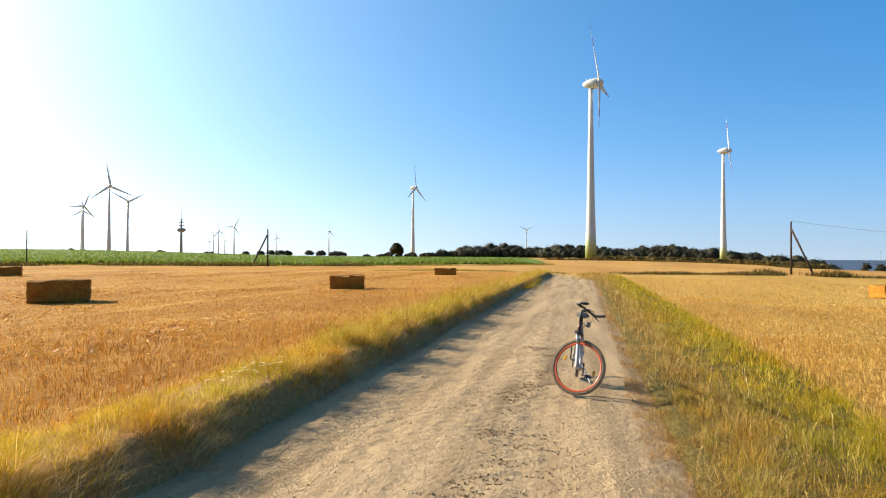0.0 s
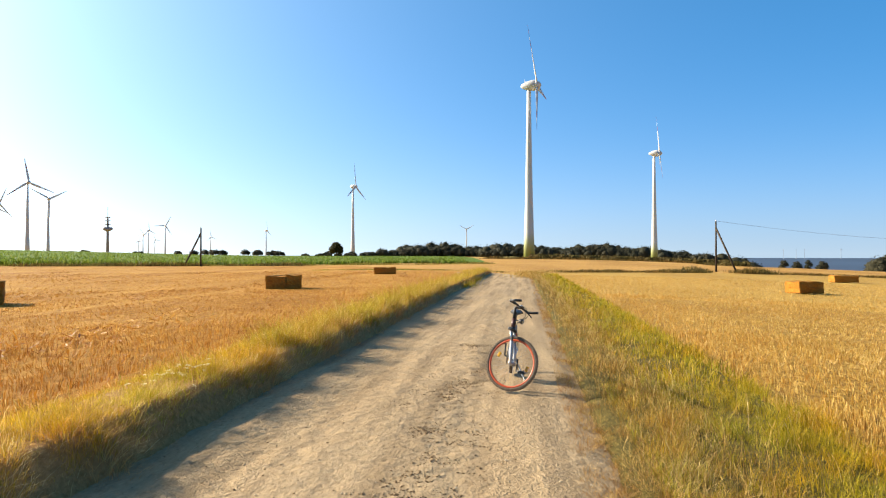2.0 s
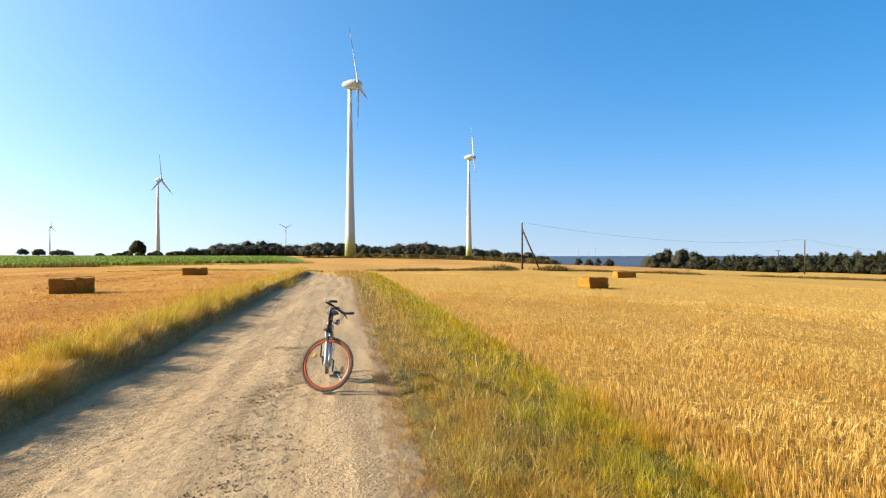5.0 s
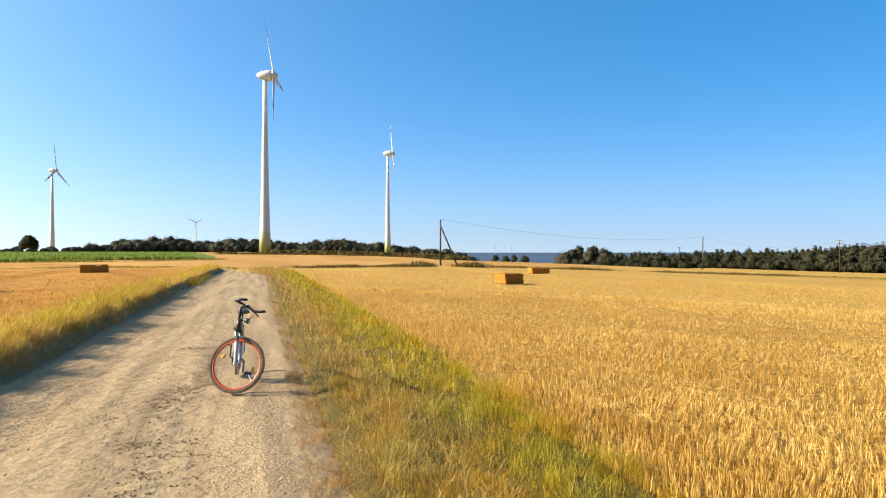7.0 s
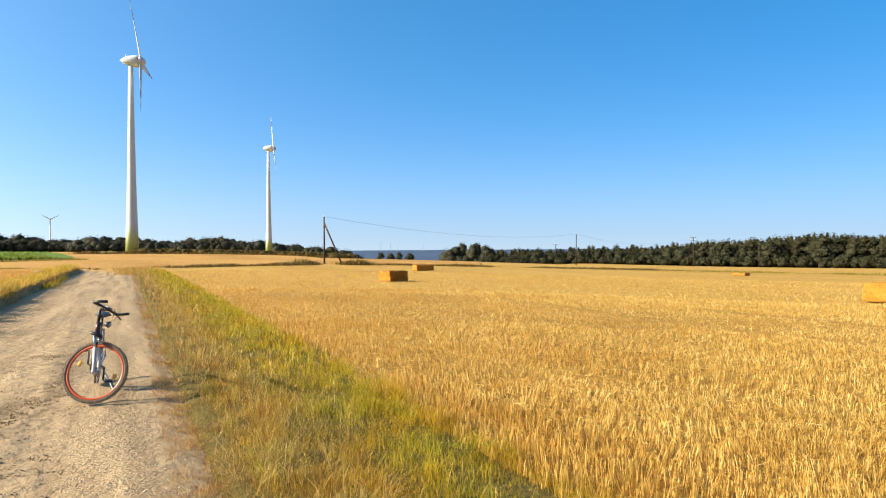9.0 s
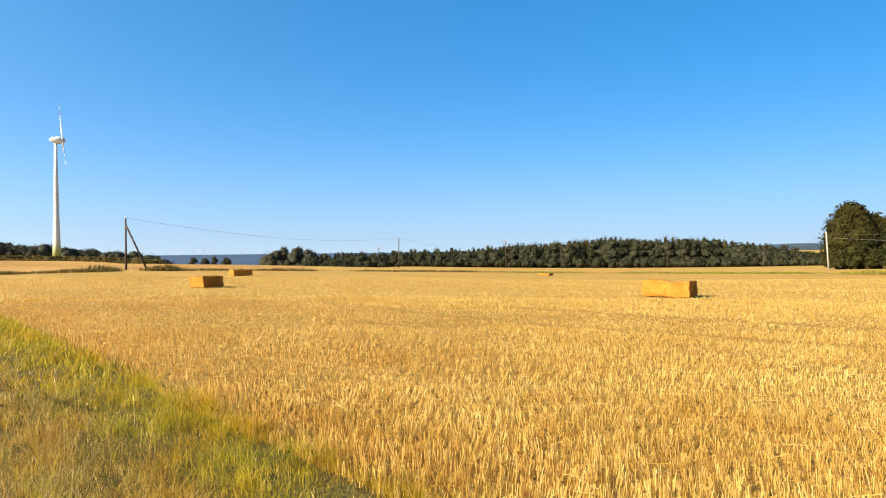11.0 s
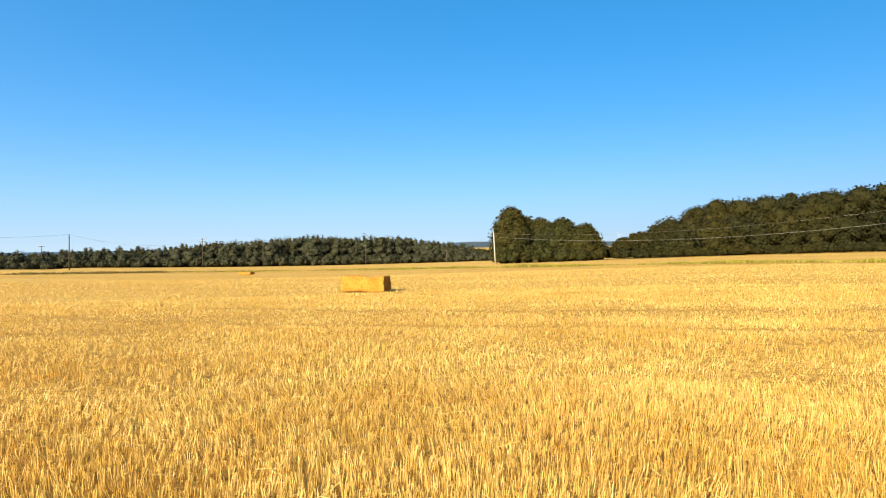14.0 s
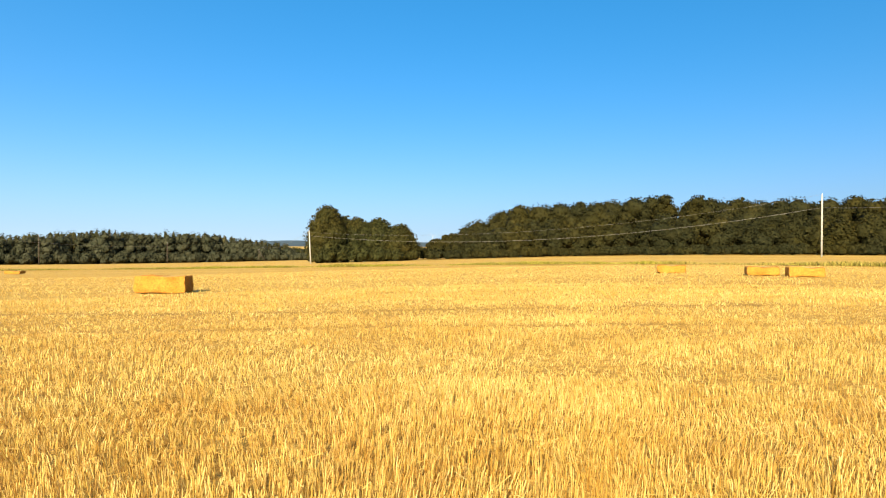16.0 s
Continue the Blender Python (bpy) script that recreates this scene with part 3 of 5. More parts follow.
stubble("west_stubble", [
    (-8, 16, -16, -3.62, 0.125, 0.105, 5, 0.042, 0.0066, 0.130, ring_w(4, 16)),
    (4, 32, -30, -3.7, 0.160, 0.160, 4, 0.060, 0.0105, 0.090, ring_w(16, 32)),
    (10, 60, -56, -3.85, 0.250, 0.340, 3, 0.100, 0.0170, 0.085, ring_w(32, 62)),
], "mown grain stubble, painted amber as if against the light", M_STUBBLE_WEST, 0.9)

# loose straw lying between the rows
n = 22000
u, v = rng.uniform(-10, 20, n), 3.6 + 14 * rng.uniform(0, 1, n) ** 1.1
x, y = from_uv(u, v)
a, ln = rng.uniform(0, math.tau, n), rng.uniform(0.04, 0.16, n)
z = height(x, y) + rng.uniform(0.0, 0.13, n)
p = np.stack([x, y, z], 1)
d = np.stack([np.cos(a) * ln, np.sin(a) * ln, rng.normal(0, 0.03, n)], 1)
wd = 0.0016 * rng.uniform(0.7, 1.4, n)
s = np.stack([-np.sin(a) * wd, np.cos(a) * wd, wd * 0.8], 1)
V = np.stack([p - s, p + s, p + d + s, p + d - s], 1).reshape(-1, 3)
T = (np.array([[0, 1, 2], [0, 2, 3]])[None] + (np.arange(n) * 4)[:, None, None]).reshape(-1, 3)
tagged(new("loose_straw", mesh_tris("loose_straw", V, T, M_STUBBLE)), "scattered loose straw lying among the stubble", "straw", kind="stuff")


# broken swaths of straw left lying on the west field, in its backlit amber
n = 16000
k = rng.integers(0, 9, n)
u = rng.uniform(4, 60, n)
v = -np.array([8.5, 13.5, 18.5, 23.0, 28.0, 33.5, 39.5, 46.0, 53.0])[k] + 0.5 * np.sin(u * 0.21 + k) + rng.normal(0, 0.55, n)
ok = lumps(u, v, 0.22, 8) + 0.5 * lumps(u, v, 0.9, 9) > 0.82
u, v = u[ok], v[ok]
n = len(u)
x, y = from_uv(u, v)
a, ln = rng.uniform(0, math.tau, n), rng.uniform(0.06, 0.20, n)
p = np.stack([x, y, height(x, y) + rng.uniform(0.0, 0.12, n)], 1)
d = np.stack([np.cos(a) * ln, np.sin(a) * ln, rng.normal(0.02, 0.05, n)], 1)
wd = 0.008 * rng.uniform(0.7, 1.4, n)
s = np.stack([-np.sin(a) * wd, np.cos(a) * wd, wd * 0.8], 1)
V = np.stack([p - s, p + s, p + d + s, p + d - s], 1).reshape(-1, 3)
T = (np.array([[0, 1, 2], [0, 2, 3]])[None] + (np.arange(n) * 4)[:, None, None]).reshape(-1, 3)
tagged(new("straw_swaths", mesh_tris("straw_swaths", V, T, M_STUBBLE_WEST)), "broken straw swaths on the stubble, in its painted backlit amber", "straw", kind="stuff")


def clumpy(u, v, freq, keep):
    f = np.array([noise.noise((float(a) * freq, float(b) * freq, 5.0)) for a, b in zip(u, v)])
    return rng.uniform(-0.6, 0.6, len(u)) < f + keep, f


def grass(name, spans, material, label, hmin, hmax, lean, v_fun=None, keep=0.35, rag=0.0, way=None):
    X_, Y_, Z_, H_, W_ = [], [], [], [], []
    for u0, u1, v0, v1, dens, w in spans:
        u, v = scatter(u0, u1, v0, v1, dens)
        ok, f = clumpy(u, v, 1.3, keep)
        ok &= clumpy(u, v, 5.0, keep + 0.15)[0]
        u, v, f = u[ok], v[ok], f[ok]
        x, y = from_uv(u, v)
        tuft = np.array([noise.noise((float(a) * 4.2, float(b) * 4.2, 9.0)) for a, b in zip(u, v)])
        h = rng.uniform(hmin, hmax, len(u)) * (1 + 0.5 * f) * (1 + 1.1 * tuft)
        if v_fun is not None:
            h = h * v_fun(v)
        if rag:
            # tussocks a step apart, low gaps between them
            h = h * (1 + rag * np.clip(np.sin(u * 3.1 + 1.7 * np.sin(u * 0.83 + v)) * 0.7 + np.sin(u * 7.7 + 2.2 * np.sin(u * 1.9)) * 0.5, -0.45, 1))
        X_.append(x); Y_.append(y); Z_.append(np.where((v > 0.2) & (v < 1.1), terrain(x, y) + 0.012 - 0.05 * smooth(0.6, 1.1, v), height(x, y) - 0.01)); H_.append(h); W_.append(w * rng.uniform(0.6, 1.3, len(u)))
    x, y, z, h, w = map(np.concatenate, (X_, Y_, Z_, H_, W_))
    me = stalks(name, x, y, z, h, w, h * rng.uniform(0.1, lean, len(x)), material, way=None if way is None else way + rng.normal(0, 0.7, len(x)))
    return tagged(new(name, me), label, "grass", kind="stuff")


BANK = [(-8, 0, -4.0, -2.78, 800, 0.007), (0, 9, -4.0, -2.78, 5600, 0.0036)]
FAR_BANK = [(8, 13, -3.9, -2.80, 1900, 0.0055), (12, 24, -4.0, -2.80, 1250, 0.008), (23, 58, -4.2, -2.86, 300, 0.018)]
FACE = [(-8, 0, -3.02, -2.50, 600, 0.007), (0, 10, -3.02, -2.50, 2600, 0.0034), (10, 24, -3.20, -2.60, 1150, 0.009), (24, 58, -3.25, -2.70, 260, 0.02)]
grass("bank_face_grass", FACE, M_FACE, "dry brown grass hanging down the bank to the track", 0.05, 0.16, 2.0, lambda v: 0.35 + 0.65 * smooth(-2.52, -2.85, v), rag=0.6)
grass("bank_grass", BANK, M_BANK, "tall yellow-green grass overhanging the west edge of the track", 0.06, 0.17, 1.6,
      lambda v: 0.45 + 0.6 * smooth(-4.0, -3.2, v), keep=0.5, rag=0.55)
grass("bank_far_grass", FAR_BANK, M_BANK_FAR, "taller tan and green grass on the bank further along the track", 0.10, 0.30, 1.6,
      lambda v: 0.4 + 0.65 * smooth(-4.0, -3.3, v), keep=0.45, rag=0.7)
grass("bank_blond_grass", [(1.4, 4.4, -3.20, -2.70, 2300, 0.0034), (4.4, 9.0, -3.05, -2.72, 900, 0.0036), (9, 24, -3.05, -2.78, 220, 0.008)], M_BLOND, "pale blond grass drooping over the crest of the bank", 0.08, 0.20, 2.2, keep=0.1, way=-ROAD_AZ)
grass("bank_tall_grass", [(1, 10, -3.25, -2.84, 800, 0.0030), (10, 26, -3.3, -2.88, 260, 0.006), (26, 56, -3.4, -2.95, 60, 0.014)], M_BANK, "taller single blades standing out of the grassy bank", 0.16, 0.30, 1.0, keep=0.05, rag=0.4)
EDGE = [(-4, 9, 0.64, 1.10, 2600, 0.0032), (9, 22, 0.68, 1.15, 800, 0.007), (22, 56, 0.66, 1.0, 120, 0.018)]
grass("verge_litter", EDGE, M_LITTER, "flattened brown dry grass spilling onto the track", 0.03, 0.09, 3.0)
DRY = [(-8, -2, 0.76, 2.0, 800, 0.007), (-2, 8, 0.76, 2.0, 4700, 0.0034), (8, 20, 0.74, 1.9, 1500, 0.0055), (20, 56, 0.78, 1.9, 260, 0.016)]
grass("dry_verge_grass", DRY, M_DRY, "dry brown grass with thin seed stems along the track", 0.06, 0.20, 1.3,
      lambda v: 0.22 + 0.88 * smooth(0.74, 1.5, v), keep=0.3)
GRN = [(-8, -4, 1.75, 3.08, 800, 0.007), (-4, 8, 1.75, 3.08, 3700, 0.0036), (-2, 8, 1.15, 1.75, 1300, 0.0036), (8, 20, 1.65, 3.10, 900, 0.010), (20, 56, 1.65, 3.15, 260, 0.022)]
grass("green_verge_grass", GRN, M_GREEN, "fresh yellow-green grass between dry verge and stubble", 0.06, 0.19, 1.0, keep=0.4)


def seed_stems(name, spans, material, label, hmin, hmax):
    """Thin flowering stems with a tuft of seed at the tip, standing over the lower grass."""
    vs_, n0 = [], 0
    u_, v_ = [], []
    for u0, u1, v0, v1, dens in spans:
        u, v = scatter(u0, u1, v0, v1, dens)
        ok, f = clumpy(u, v, 0.9, 0.05)
        u_.append(u[ok]); v_.append(v[ok])
    u, v = np.concatenate(u_), np.concatenate(v_)
    n = len(u)
    x, y = from_uv(u, v)
    z = height(x, y)
    h = rng.uniform(hmin, hmax, n)
    la, lean = rng.uniform(0, math.tau, n), h * rng.uniform(0.05, 0.5, n)
    yaw = rng.uniform(0, math.tau, n)
    s = np.stack([np.cos(yaw), np.sin(yaw), np.zeros(n)], 1)
    w = 0.0005 + 0.00012 * np.hypot(x, y)[:, None]
    b = np.stack([x, y, z], 1)
    at = lambda t: b + np.stack([np.cos(la) * lean * t * t, np.sin(la) * lean * t * t, h * t * (1 - 0.12 * t)], 1)
    p0, p1, p2, p3 = at(0.0), at(0.5), at(0.82), at(1.0)
    V = np.stack([p0 - s * w, p0 + s * w, p1 + s * w, p1 - s * w, p2 + s * w * 0.8, p2 - s * w * 0.8,
                  p2 + (p3 - p2) * 0.45 + s * w * 3.2, p2 + (p3 - p2) * 0.45 - s * w * 3.2, p3], 1).reshape(-1, 3)
    F = np.array([[0, 1, 2], [0, 2, 3], [3, 2, 4], [3, 4, 5], [5, 4, 6], [5, 6, 7], [7, 6, 8]])
    T = (F[None] + (np.arange(n) * 9)[:, None, None]).reshape(-1, 3)
    return tagged(new(name, mesh_tris(name, V, T, material)), label, "grass", kind="stuff")


seed_stems("verge_seed_stems", [(-4, 9, 0.95, 2.5, 95), (9, 24, 0.95, 2.5, 60), (24, 56, 0.95, 2.3, 25)], M_DRY, "thin straw-coloured seed stems standing in the verge", 0.16, 0.40)
seed_stems("bank_seed_stems", [(-2, 10, -3.3, -2.85, 300), (10, 26, -3.4, -2.85, 150), (26, 58, -3.8, -2.85, 30)], M_DRY, "thin arching seed stems along the grassy bank", 0.16, 0.42)

# white umbels on the bank
M_PETAL = foliage("white_petal", [(0.0, (0.95, 0.90, 0.55)), (1.0, (1.0, 0.98, 0.75))], 0.5)
n = 430
k = rng.integers(0, 26, n)
cu, cv = 5.65 + rng.normal(0, 0.26, 26), -3.02 + rng.normal(0, 0.11, 26)
x, y = from_uv(cu[k] + rng.normal(0, 0.011, n), cv[k] + rng.normal(0, 0.011, n))
z = height(x, y) + (0.15 + 0.09 * rng.uniform(0, 1, 26))[k] + rng.normal(0, 0.004, n)
me = stalks("yarrow_flowers", x, y, z, np.full(n, 0.004), np.full(n, 0.010), np.full(n, 0.012), M_PETAL, curved=False)
tagged(new("yarrow_flowers", me), "clusters of small white yarrow flowers on the bank", "flowers", kind="stuff")

# stones and clods on the track
M_STONE = foliage("track_stone", [(0.0, (0.17, 0.115, 0.07)), (0.4, (0.38, 0.29, 0.19)), (0.8, (0.56, 0.47, 0.34)), (1.0, (0.68, 0.61, 0.50))], 0.0, 0.9)


M_CLOD = foliage("track_clod", [(0.0, (0.15, 0.10, 0.06)), (0.6, (0.26, 0.185, 0.115)), (1.0, (0.40, 0.31, 0.21))], 0.0, 0.95)


def stones(name, u, v, size, label, cover=M_STONE):
    n = len(u)
    x, y = from_uv(u, v)
    z = terrain(x, y) + relief(u, v) + 0.012
    base = np.array([[1, 0, 0], [0.3, 0.9, 0.1], [-0.8, 0.55, 0], [-0.75, -0.6, 0.1], [0.35, -0.95, 0], [0.1, 0.05, 0.5], [0, 0, -0.5]])
    F = np.array([[0, 1, 5], [1, 2, 5], [2, 3, 5], [3, 4, 5], [4, 0, 5], [1, 0, 6], [2, 1, 6], [3, 2, 6], [4, 3, 6], [0, 4, 6]])
    a = rng.uniform(0, math.tau, n)
    q = base[None] * (1 + rng.uniform(-0.3, 0.3, (n, 7, 1))) * size[:, None, None]
    V = np.stack([q[..., 0] * np.cos(a)[:, None] - q[..., 1] * np.sin(a)[:, None] + x[:, None], q[..., 0] * np.sin(a)[:, None] + q[..., 1] * np.cos(a)[:, None] + y[:, None], q[..., 2] + z[:, None]], -1).reshape(-1, 3)
    T = (F[None] + (np.arange(n) * 7)[:, None, None]).reshape(-1, 3)
    return tagged(new(name, mesh_tris(name, V, T, cover)), label, "stones", kind="stuff")


n = 26000
u = -2 + 26 * rng.uniform(0, 1, n) ** 1.3
v = rng.uniform(-2.9, 0.95, n)
lane = 1.5 * np.exp(-((v + 0.55) / 0.38) ** 2) + 0.8 * np.exp(-((v + 1.5) / 0.35) ** 2) + 0.6 * np.exp(-((v - 0.6) / 0.25) ** 2)
f = np.array([noise.noise((float(a) * 0.9, float(b) * 2.0, 8.0)) for a, b in zip(u, v)])
ok = rng.uniform(0, 1, n) < 0.16 + 0.75 * lane * np.clip(0.12 + 1.3 * f, 0, 1)
u, v = u[ok], v[ok]
stones("track_gravel", u, v, 0.003 + 0.011 * rng.uniform(0, 1, len(u)) ** 3.0, "loose brown pebbles and clods on the dirt track")

n = 17000
u = 2.6 + 8.5 * rng.uniform(0, 1, n) ** 1.2
v = -0.5 + rng.normal(0, 0.24, n) + 0.12 * np.sin(u * 1.7)
f = np.array([noise.noise((float(a) * 1.6, float(b) * 2.4, 1.0)) for a, b in zip(u, v)])
ok = rng.uniform(0, 1, n) < np.clip(0.25 + 1.6 * f, 0.02, 1)
stones("track_crumbs", u[ok], v[ok], 0.003 + 0.011 * rng.uniform(0, 1, ok.sum()) ** 2.4, "crumbled dark clods of soil along the track's crown", M_CLOD)

# ---- bales ----
M_BALE = soil("pressed_straw", [(0.3, (0.30, 0.135, 0.032)), (0.5, (0.46, 0.222, 0.040)), (0.7, (0.60, 0.315, 0.056))], 12.0, 1.6, bump=0.9, coarse_tint=(0.86, 0.70, 0.58), bump_dist=0.03)
M_TWINE = plain("twine", (0.30, 0.20, 0.06), 0.9)


def bale(az, d, face, length=2.2, wide=1.2, high=0.72, seed=1, label=""):
    """A big square straw bale; face: compass way that its long side looks."""
    p = ground_at(az, d)
    bm = bmesh.new()
    block(bm, -length / 2, -wide / 2, 0, length / 2, wide / 2, high, 0.05)
    bmesh.ops.subdivide_edges(bm, edges=bm.edges[:], cuts=5, use_grid_fill=True)
    for vtx in bm.verts:
        c = vtx.co
        q = noise.noise_vector((c.x * 2.2 + seed * 7, c.y * 2.2, c.z * 3.0))
        k = noise.noise_vector((c.x * 9 + seed, c.y * 9, c.z * 9))
        sag = -0.07 * math.exp(-((c.x - 0.1 * seed % 0.4) / 0.25) ** 2) if c.z > high * 0.8 else 0
        vtx.co = c + q * 0.05 + k * 0.03 + Vector((0, 0, sag))
    thing = new("straw_bale")
    thing.matrix_basis = pose(p.x, p.y, p.z - 0.02, 0, 0, 180 - face)
    part("body", bm, M_BALE, thing, shade=False)
    for k in range(4):
        bm = bmesh.new()
        y = -wide / 2 + wide * (k + 0.5) / 4
        e = -0.012
        tube(bm, [(-length / 2 - e, y, 0.05), (-length / 2 - e, y, high + e), (0, y, high + e), (length / 2 + e, y, high + e), (length / 2 + e, y, 0.05)], 0.008, 4)
        part("twine", bm, M_TWINE, thing)
    return tagged(thing, label or "large square straw bale lying on the stubble", "straw bale", "straw bales on the fields")


bale(-31.6, 25.0, 152, 1.85, 1.1, 0.76, 1, "shaded square straw bale with a sagging top on amber stubble")
bale(-9.25, 31.0, 171, 0.95, 1.1, 0.64, 2, "shaded square straw bale standing on amber stubble")
bale(-7.72, 31.0, 168, 0.76, 1.1, 0.70, 12, "half-width straw bale pushed against another bale")
bale(0.4, 54, 180, 1.9, 1.2, 0.60, 3, "small-looking distant straw bale near the field's end")
bale(-35.4, 57, 150, 2.2, 1.2, 0.72, 4)
bale(36.25, 36.5, 268, 1.15, 1.35, 0.60, 5, "square straw bale with one sunlit and one shaded side")
bale(38.8, 60, 196, 1.8, 1.2, 0.55, 6)
bale(77.35, 30.0, 276, 2.15, 1.15, 0.72, 7, "sunlit golden straw bale with a dark shaded end")
bale(66.4, 74, 276, 1.5, 1.0, 0.28, 11, "far straw bale paling into the bright stubble")
bale(121.3, 40, 300, 1.6, 1.2, 0.43, 8, "sunlit straw bale close to the field's grassy edge")
bale(128.2, 38, 300, 1.55, 1.2, 0.44, 9, "sunlit straw bale beside another bale")
bale(131.2, 37, 300, 1.6, 1.2, 0.46, 10, "sunlit straw bale beside another bale")

# ---- wind turbines ----
def tower_paint():
    """White tower fading to green at its foot."""
    m, n, l, b = nodes_of("tower_paint")
    co = n.new("ShaderNodeTexCoord")
    sp = n.new("ShaderNodeSeparateXYZ")
    l.new(co.outputs["Object"], sp.inputs[0])
    mr = n.new("ShaderNodeMapRange")
    mr.inputs["From Max"].default_value = 12.0
    l.new(sp.outputs["Z"], mr.inputs[0])
    r = ramp(n, [(0.0, (0.23, 0.28, 0.07)), (0.17, (0.30, 0.36, 0.11)), (0.34, (0.40, 0.45, 0.20)), (0.51, (0.52, 0.57, 0.32)), (0.68, (0.63, 0.66, 0.50)), (0.85, (0.74, 0.74, 0.71))], PAINT)
    l.new(mr.outputs[0], r.inputs[0])
    l.new(r.outputs[0], b.inputs["Base Color"])
    b.inputs["Roughness"].default_value = 0.55
    return m


M_TOWER = tower_paint()
M_TURBINE = plain("turbine_white", (0.72, 0.72, 0.71), 0.5, vary=0.05, scale=0.5)
# grey-blue distance haze painted over the white of the farthest turbines
M_HAZY = plain("far_turbine_haze", (0.36, 0.43, 0.52), 0.7, vary=0.04, scale=0.5)
M_BLADE_RED = plain("blade_red", (0.32, 0.06, 0.05), 0.5)


def blade_mesh(bm, L, z0, z1, fat=1.0):
    """A stretch of a blade along z: lens-shaped section, widest near the root."""
    rings = []
    for k in range(13):
        z = z0 + (z1 - z0) * k / 12
        f = z / L
        c = (0.8 + 1.0 * math.sin(min(1, f / 0.22) * math.pi / 2)) * (1 - 0.82 * max(0, (f - 0.2) / 0.8)) * L / 22
        if f < 0.08:
            c = 1.0 * L / 22
        c *= fat
        th = c * (0.55 if f < 0.08 else 0.24 * (1 - 0.5 * f))
        tw = radians(14 * (1 - f))
        ring_ = []
        for j in range(10):
            a = j * math.tau / 10
            py, px = math.cos(a) * c / 2 + c * 0.12, math.sin(a) * th / 2
            ring_.append(bm.verts.new((px * math.cos(tw) - py * math.sin(tw), px * math.sin(tw) + py * math.cos(tw), z)))
        rings.append(ring_)
    for A, B in zip(rings, rings[1:]):
        for j in range(10):
            bm.faces.new((A[j], A[(j + 1) % 10], B[(j + 1) % 10], B[j]))
    bm.faces.new(rings[0][::-1])
    bm.faces.new(rings[-1])
    return bm


def turbine(az, d, hub_el, rotor_az, phase, blade=0.335, label="", tips=True, green=False):
    """A white three-bladed wind turbine, its hub at the elevation hub_el as seen from the track; rotor_az: compass way of the spinner."""
    p = ground_at(az, d)
    hub = d * math.tan(radians(hub_el)) + 1.59 - p.z
    thing = new("wind_turbine")
    thing.matrix_basis = pose(p.x, p.y, p.z, 0, 0, 90 - rotor_az)
    s = hub / 65.0
    paint = M_HAZY if d > 3000 else M_TURBINE
    bm = turned(bmesh.new(), [(-0.5, 2.12 * s), (hub * 0.12, 1.86 * s), (hub * 0.35, 1.42 * s), (hub * 0.7, 1.0 * s), (hub - 1.7 * s, 0.74 * s)], 28)
    if green:
        part("tower", bm, M_TOWER, thing, "white tower fading to green at its foot")
    else:
        part("tower", bm, paint, thing)
    L = blade * hub
    # egg-shaped nacelle, blunt towards the rotor
    bm = bmesh.new()
    turned(bm, [(-3.1 * s, 0.12 * s), (-2.8 * s, 0.58 * s), (-2.1 * s, 1.08 * s), (-1.0 * s, 1.55 * s), (0.5 * s, 1.9 * s), (1.9 * s, 2.0 * s), (2.5 * s, 1.85 * s)], 18, "x", (0, 0, hub))
    nac = part("nacelle", bm, paint, thing, "smooth egg-shaped white nacelle")
    bm = turned(bmesh.new(), [(2.6 * s, 1.8 * s), (3.5 * s, 1.55 * s), (4.2 * s, 1.1 * s), (4.6 * s, 0.5 * s), (4.7 * s, 0.05 * s)], 16, "x", (0, 0, hub))
    part("spinner", bm, paint, thing)
    bm = bmesh.new()
    tube(bm, [(-1.6 * s, 0, hub + 1.2 * s), (-1.6 * s, 0, hub + 2.4 * s)], 0.06 * s, 5)
    part("wind_vane", bm, M_TURBINE, nac)
    for k in range(3):
        m = Matrix.Translation((3.2 * s, 0, hub)) @ Matrix.Rotation(radians(-5), 4, "Y") @ Matrix.Rotation(radians(phase + 120 * k), 4, "X")
        cut = 0.62 if tips else 1.0
        bm = blade_mesh(bmesh.new(), L, 0.03 * L, cut * L, 1.25 if d < 2000 else 1.0)
        bl = part("blade", bm, paint, thing)
        bl.matrix_basis = m
        if tips:
            for a, b_, mt in ((0.62, 0.76, M_BLADE_RED), (0.76, 0.88, M_TURBINE), (0.88, 1.0, M_BLADE_RED)):
                part("tip_band", blade_mesh(bmesh.new(), L, a * L, b_ * L, 1.25), mt, bl, "red warning band" if mt is M_BLADE_RED else "")
    return tagged(thing, label or "distant white wind turbine with three blades", "wind turbine", "wind turbines on the horizon")


turbine(13.58, 240, 15.3, 114, 30, green=True, label="tall white wind turbine with green-painted foot, blades at rest")
turbine(24.57, 385, 8.9, 114, 20, green=True, label="tall white wind turbine with green-painted foot near dark trees")
turbine(-2.79, 600, 6.3, 114, 0)
turbine(-28.55, 640, 5.62, 136, 8)
turbine(-27.2, 760, 4.42, 138, 60, tips=False)
turbine(-30.38, 860, 3.93, 134, -22, tips=False)
turbine(-30.48, 1000, 3.55, 134, 2, blade=0.28, tips=False)
turbine(7.75, 1100, 2.40, 190, 60, blade=0.28, tips=False)
turbine(-18.8, 1250, 2.5, 150, -28, tips=False)
turbine(-20.1, 1400, 2.1, 118, 5, blade=0.28, tips=False)
turbine(-20.5, 1500, 1.75, 118, 40, blade=0.28, tips=False)
turbine(-20.85, 1800, 1.2, 118, 0, blade=0.28, tips=False)
